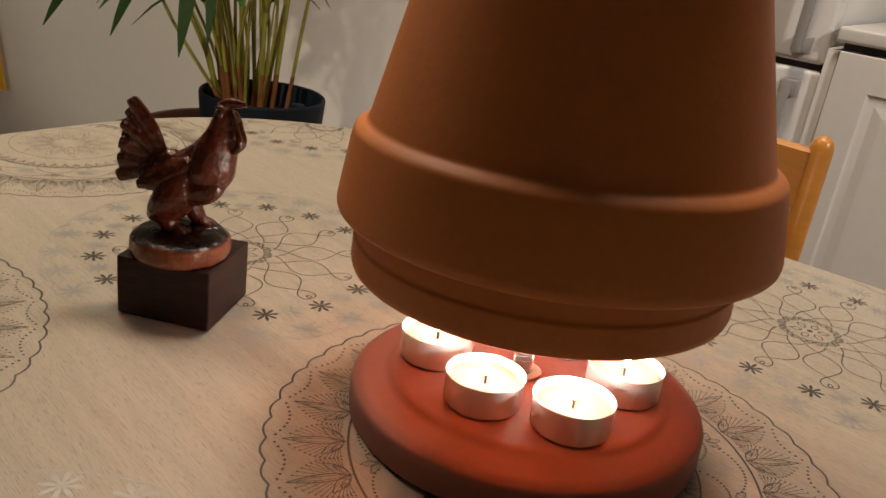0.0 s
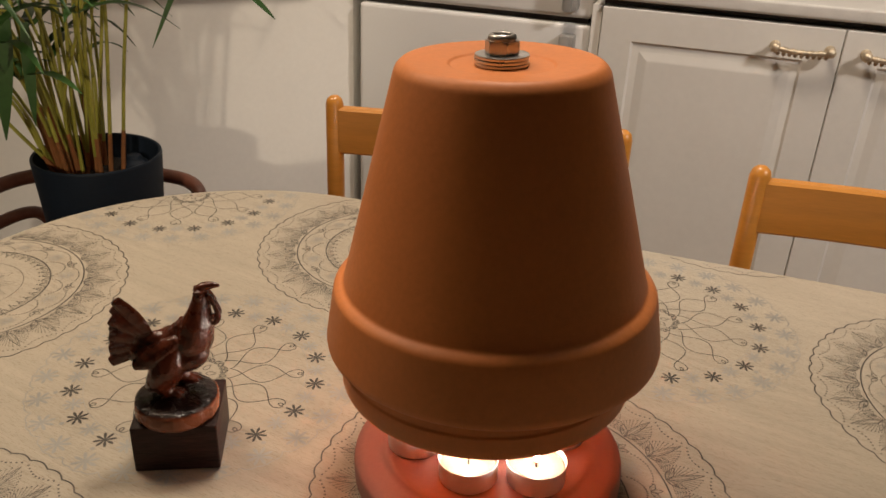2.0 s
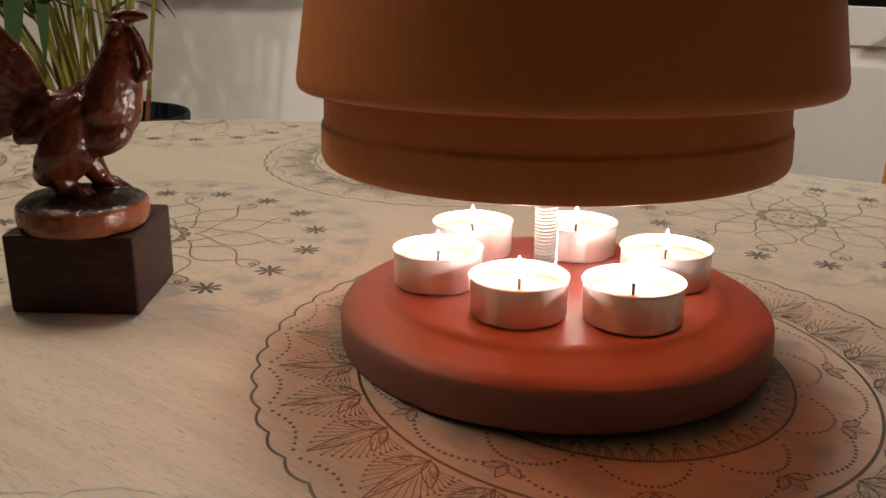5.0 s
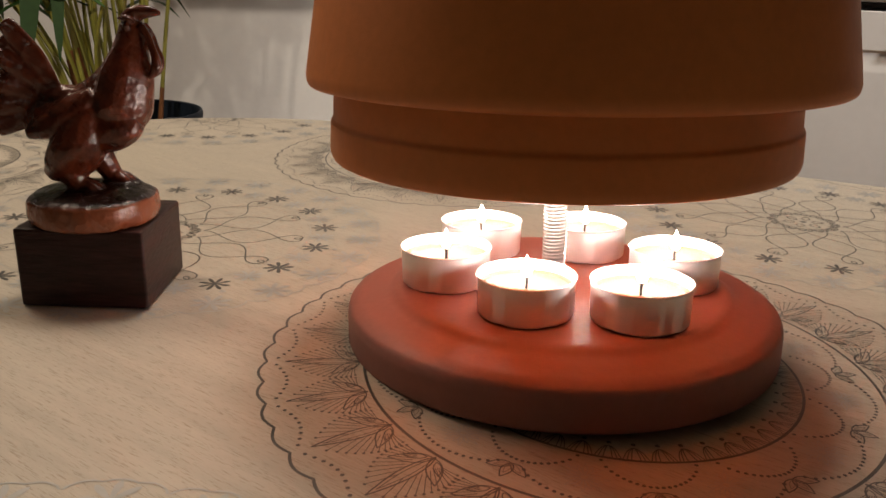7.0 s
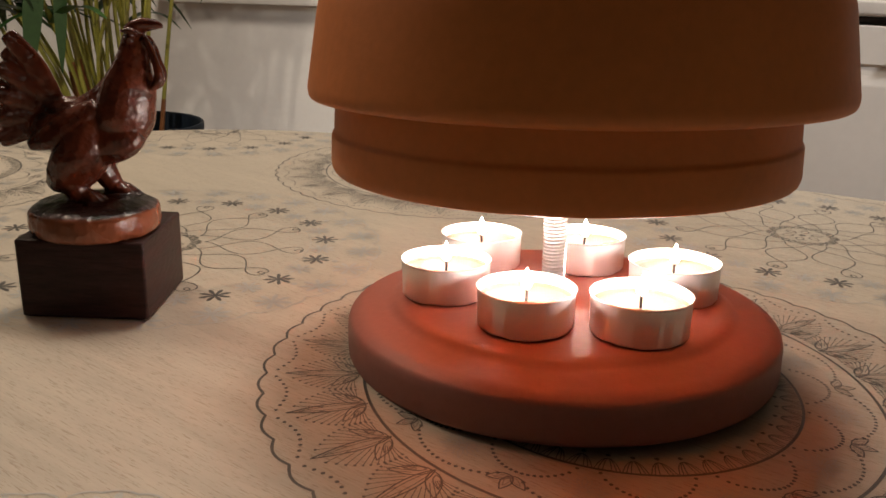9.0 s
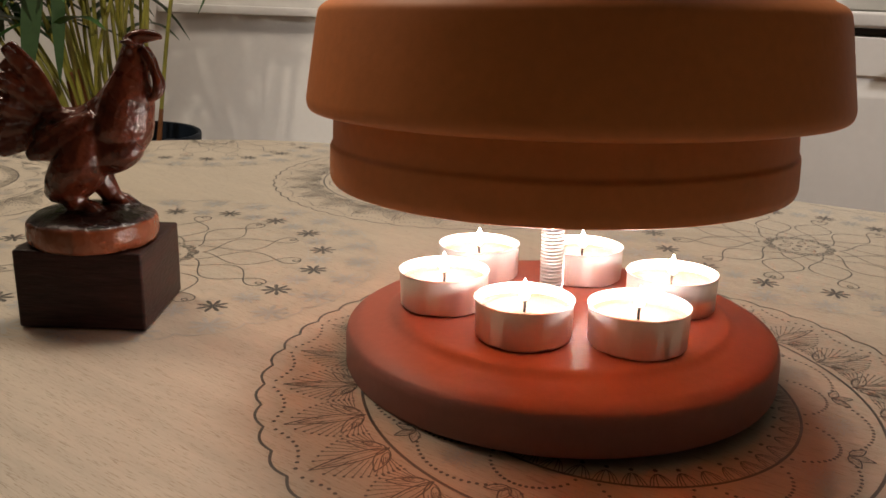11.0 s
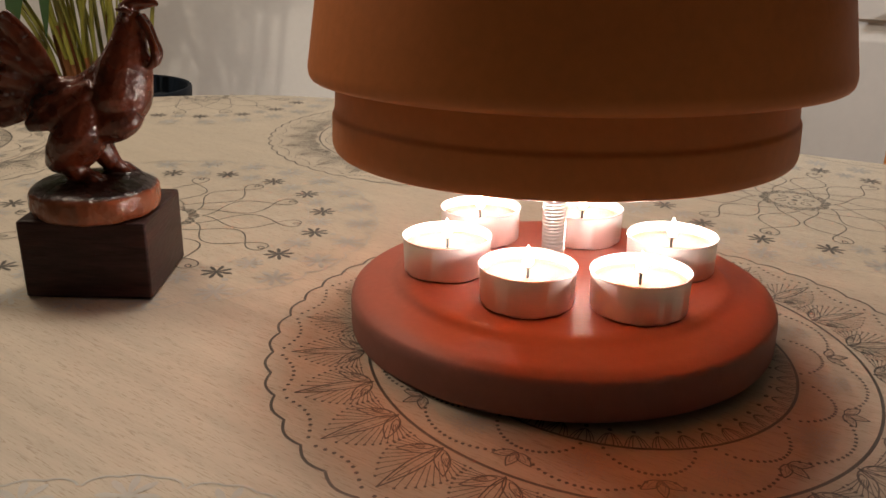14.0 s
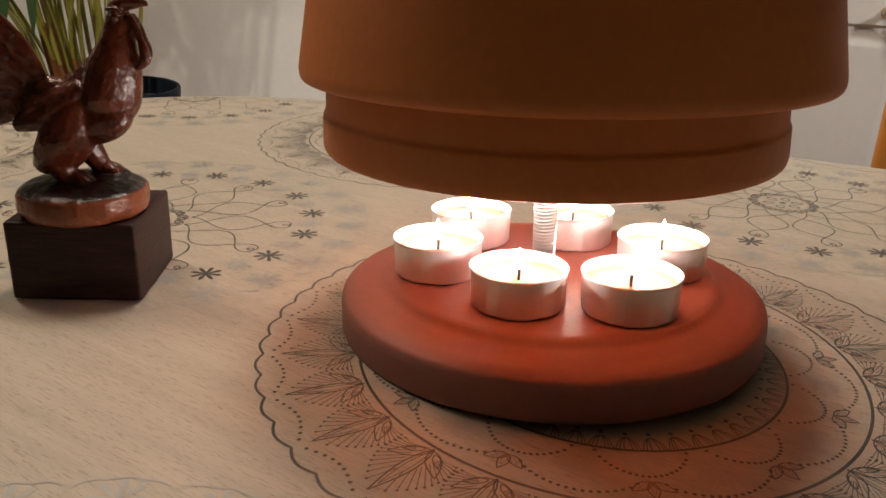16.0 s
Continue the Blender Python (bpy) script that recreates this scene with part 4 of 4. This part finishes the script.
def frond(base, lean, height, spread, leaves):
    """One stem with a brown sheath at its foot and a feathered crown."""
    base, lean = Vector(base), Vector(lean)
    jit = [Vector((rnd.uniform(-0.016, 0.016), rnd.uniform(-0.016, 0.016), 0)) for _ in range(2)]
    pts = smooth_path([base, base + lean * 0.16 * spread + jit[0] + Vector((0, 0, height * 0.28)), base + lean * 0.45 * spread + jit[1] + Vector((0, 0, height * 0.62)), base + lean * spread + Vector((0, 0, height))], 6)
    n = len(pts)
    st = part("stem", tube(pts, [0.0029 * (1 - 0.5 * i / n) for i in range(n)], 8), M_STEM, palm, "yellow-green palm stem")
    m = rnd.choice((2, 3, 3, 4, 5))
    part("sheath", tube(pts[:m], [0.0044, 0.0041, 0.0037, 0.0033, 0.0029][5 - m:], 8), M_SHEATH, st, "brown sheath")
    for k in range(leaves):
        f = (0.62 if lean.x > 0 else 0.48) + (0.38 if lean.x > 0 else 0.52) * k / leaves
        i = min(n - 2, int(f * (n - 1)))
        d = (pts[i + 1] - pts[i]).normalized()
        side = d.cross(Vector((0, 0, 1)))
        side = side.normalized() if side.length > 0.05 else Vector((0, 1, 0))
        for s in (-1, 1):
            leaflet(pts[i], d * 0.6 + side * s * 0.9 + Vector((rnd.uniform(-.2, .2), rnd.uniform(-.2, .2), rnd.uniform(-.1, .2))), rnd.uniform(0.12, 0.19), rnd.uniform(0.0065, 0.010), rnd.uniform(0.35, 0.8), st)


for k in range(30):
    a = rnd.uniform(0, 2 * math.pi)
    r = rnd.choice((0.012, 0.022, 0.034, 0.044))
    cx = -0.012 if k % 3 else -0.04
    frond((cx + r * math.cos(a), r * math.sin(a) * 0.9, 0.158), (math.cos(a) - 0.18, math.sin(a) * 0.8, 0), rnd.uniform(0.34, 0.85), rnd.uniform(0.10, 0.30), rnd.choice((4, 5)))
# a stem that bows over the pot's side, its broad leaves hanging
low = part("stem", tube(smooth_path([(-0.03, 0.0, 0.17), (-0.042, -0.03, 0.30), (-0.048, -0.075, 0.400), (-0.10, -0.085, 0.415), (-0.20, -0.06, 0.40)], 6), 0.002, 6), M_STEM, palm, "yellow-green palm stem")
for at, way, ln, wd in (((-0.066, -0.085, 0.408), (-0.18, 0.0, -1), 0.145, 0.0125), ((-0.044, -0.085, 0.400), (-0.08, 0.02, -1), 0.120, 0.0085), ((-0.085, -0.088, 0.412), (-0.75, 0.0, -0.65), 0.15, 0.011),
                        ((-0.110, -0.085, 0.414), (-0.55, 0.1, -0.9), 0.16, 0.011), ((-0.15, -0.075, 0.408), (-1.0, -0.1, -0.25), 0.15, 0.011), ((-0.19, -0.062, 0.402), (-0.7, 0.1, -0.8), 0.17, 0.012)):
    leaflet(Vector(at), Vector(way), ln, wd, 0.12, low, Vector((0.96, 0.28, 0.0)))
# one thin stem that arches out to the side, a narrow leaf hanging from it
arch = part("stem", tube(smooth_path([(0.0, 0.0, 0.17), (0.012, 0.0, 0.34), (0.045, 0.0, 0.47), (0.12, 0.0, 0.515), (0.19, 0.0, 0.475), (0.225, 0.0, 0.425)], 6), 0.0013, 6), M_STEM, palm, "thin green palm stem")
leaflet(Vector((0.165, 0.0, 0.497)), Vector((-0.48, 0.0, -1.0)), 0.165, 0.0045, 0.0, arch, Vector((0.9, 0.1, -0.4)))
leaflet(Vector((0.225, 0.0, 0.425)), Vector((0.6, 0.0, -0.5)), 0.05, 0.005, 0.1, arch, Vector((0.6, 0.3, 0.6)))
# long fronds that bend away over the table's end
for k in range(7):
    frond((-0.04 + rnd.uniform(-0.02, 0.02), rnd.uniform(-0.03, 0.03), 0.158), (-1.0, rnd.uniform(-0.35, 0.25), 0), rnd.uniform(0.36, 0.56), rnd.uniform(0.24, 0.46), 6)
# the nursery pot's lug shows inside the rim
part("lug", lathe(rounded([(0, 0.150), (0.024, 0.150), (0.021, 0.170), (0.012, 0.177), (0.010, 0.182), (0, 0.183)], 0.004), 24), M_NAVY, pot, "black plastic lug of the nursery pot").location = (0.045, 0.03, 0)

# a yellow cloth hung on the wall beyond the table's end
WALL_WAY = (CORNER - Vector((-2.6, 1.04))).normalized()
hook_at = CORNER - WALL_WAY * 1.215
towel = thing("hanging_cloth", "yellow folded cloth hanging on the white wall", "cloth", pose(hook_at.x, hook_at.y - 0.018, 0.72, 0, 0, math.degrees(math.atan2(WALL_WAY.y, WALL_WAY.x))))
bm = bmesh.new()
rows = []
for i in range(13):
    f = i / 12
    row = []
    for k in range(24):
        a = 2 * math.pi * k / 24
        w, d = 0.035 + 0.022 * f, 0.009 + 0.003 * math.sin(5 * a + 2 * f) * f
        row.append(bm.verts.new((w * math.cos(a), d * math.sin(a), -0.19 * f - 0.014 * f * math.cos(a))))
    rows.append(row)
for a, b in zip(rows, rows[1:]):
    for k in range(24):
        bm.faces.new((a[k], a[(k + 1) % 24], b[(k + 1) % 24], b[k]))
bm.faces.new(rows[0][::-1])
bm.faces.new(rows[-1])
part("fabric", bm, M_YELLOW, towel)
part("loop", tube([(0.010 * math.cos(a), 0.0, 0.008 + 0.014 * math.sin(a)) for a in [math.pi * k / 10 - 0.3 for k in range(12)]], 0.0015, 8), M_YELLOW, towel)
part("hook", tube(smooth_path([(0, 0.018, 0.020), (0, 0.004, 0.019), (0, -0.006, 0.022), (0, -0.008, 0.032)], 4), 0.002, 8), M_ZINC, towel, "small metal wall hook")
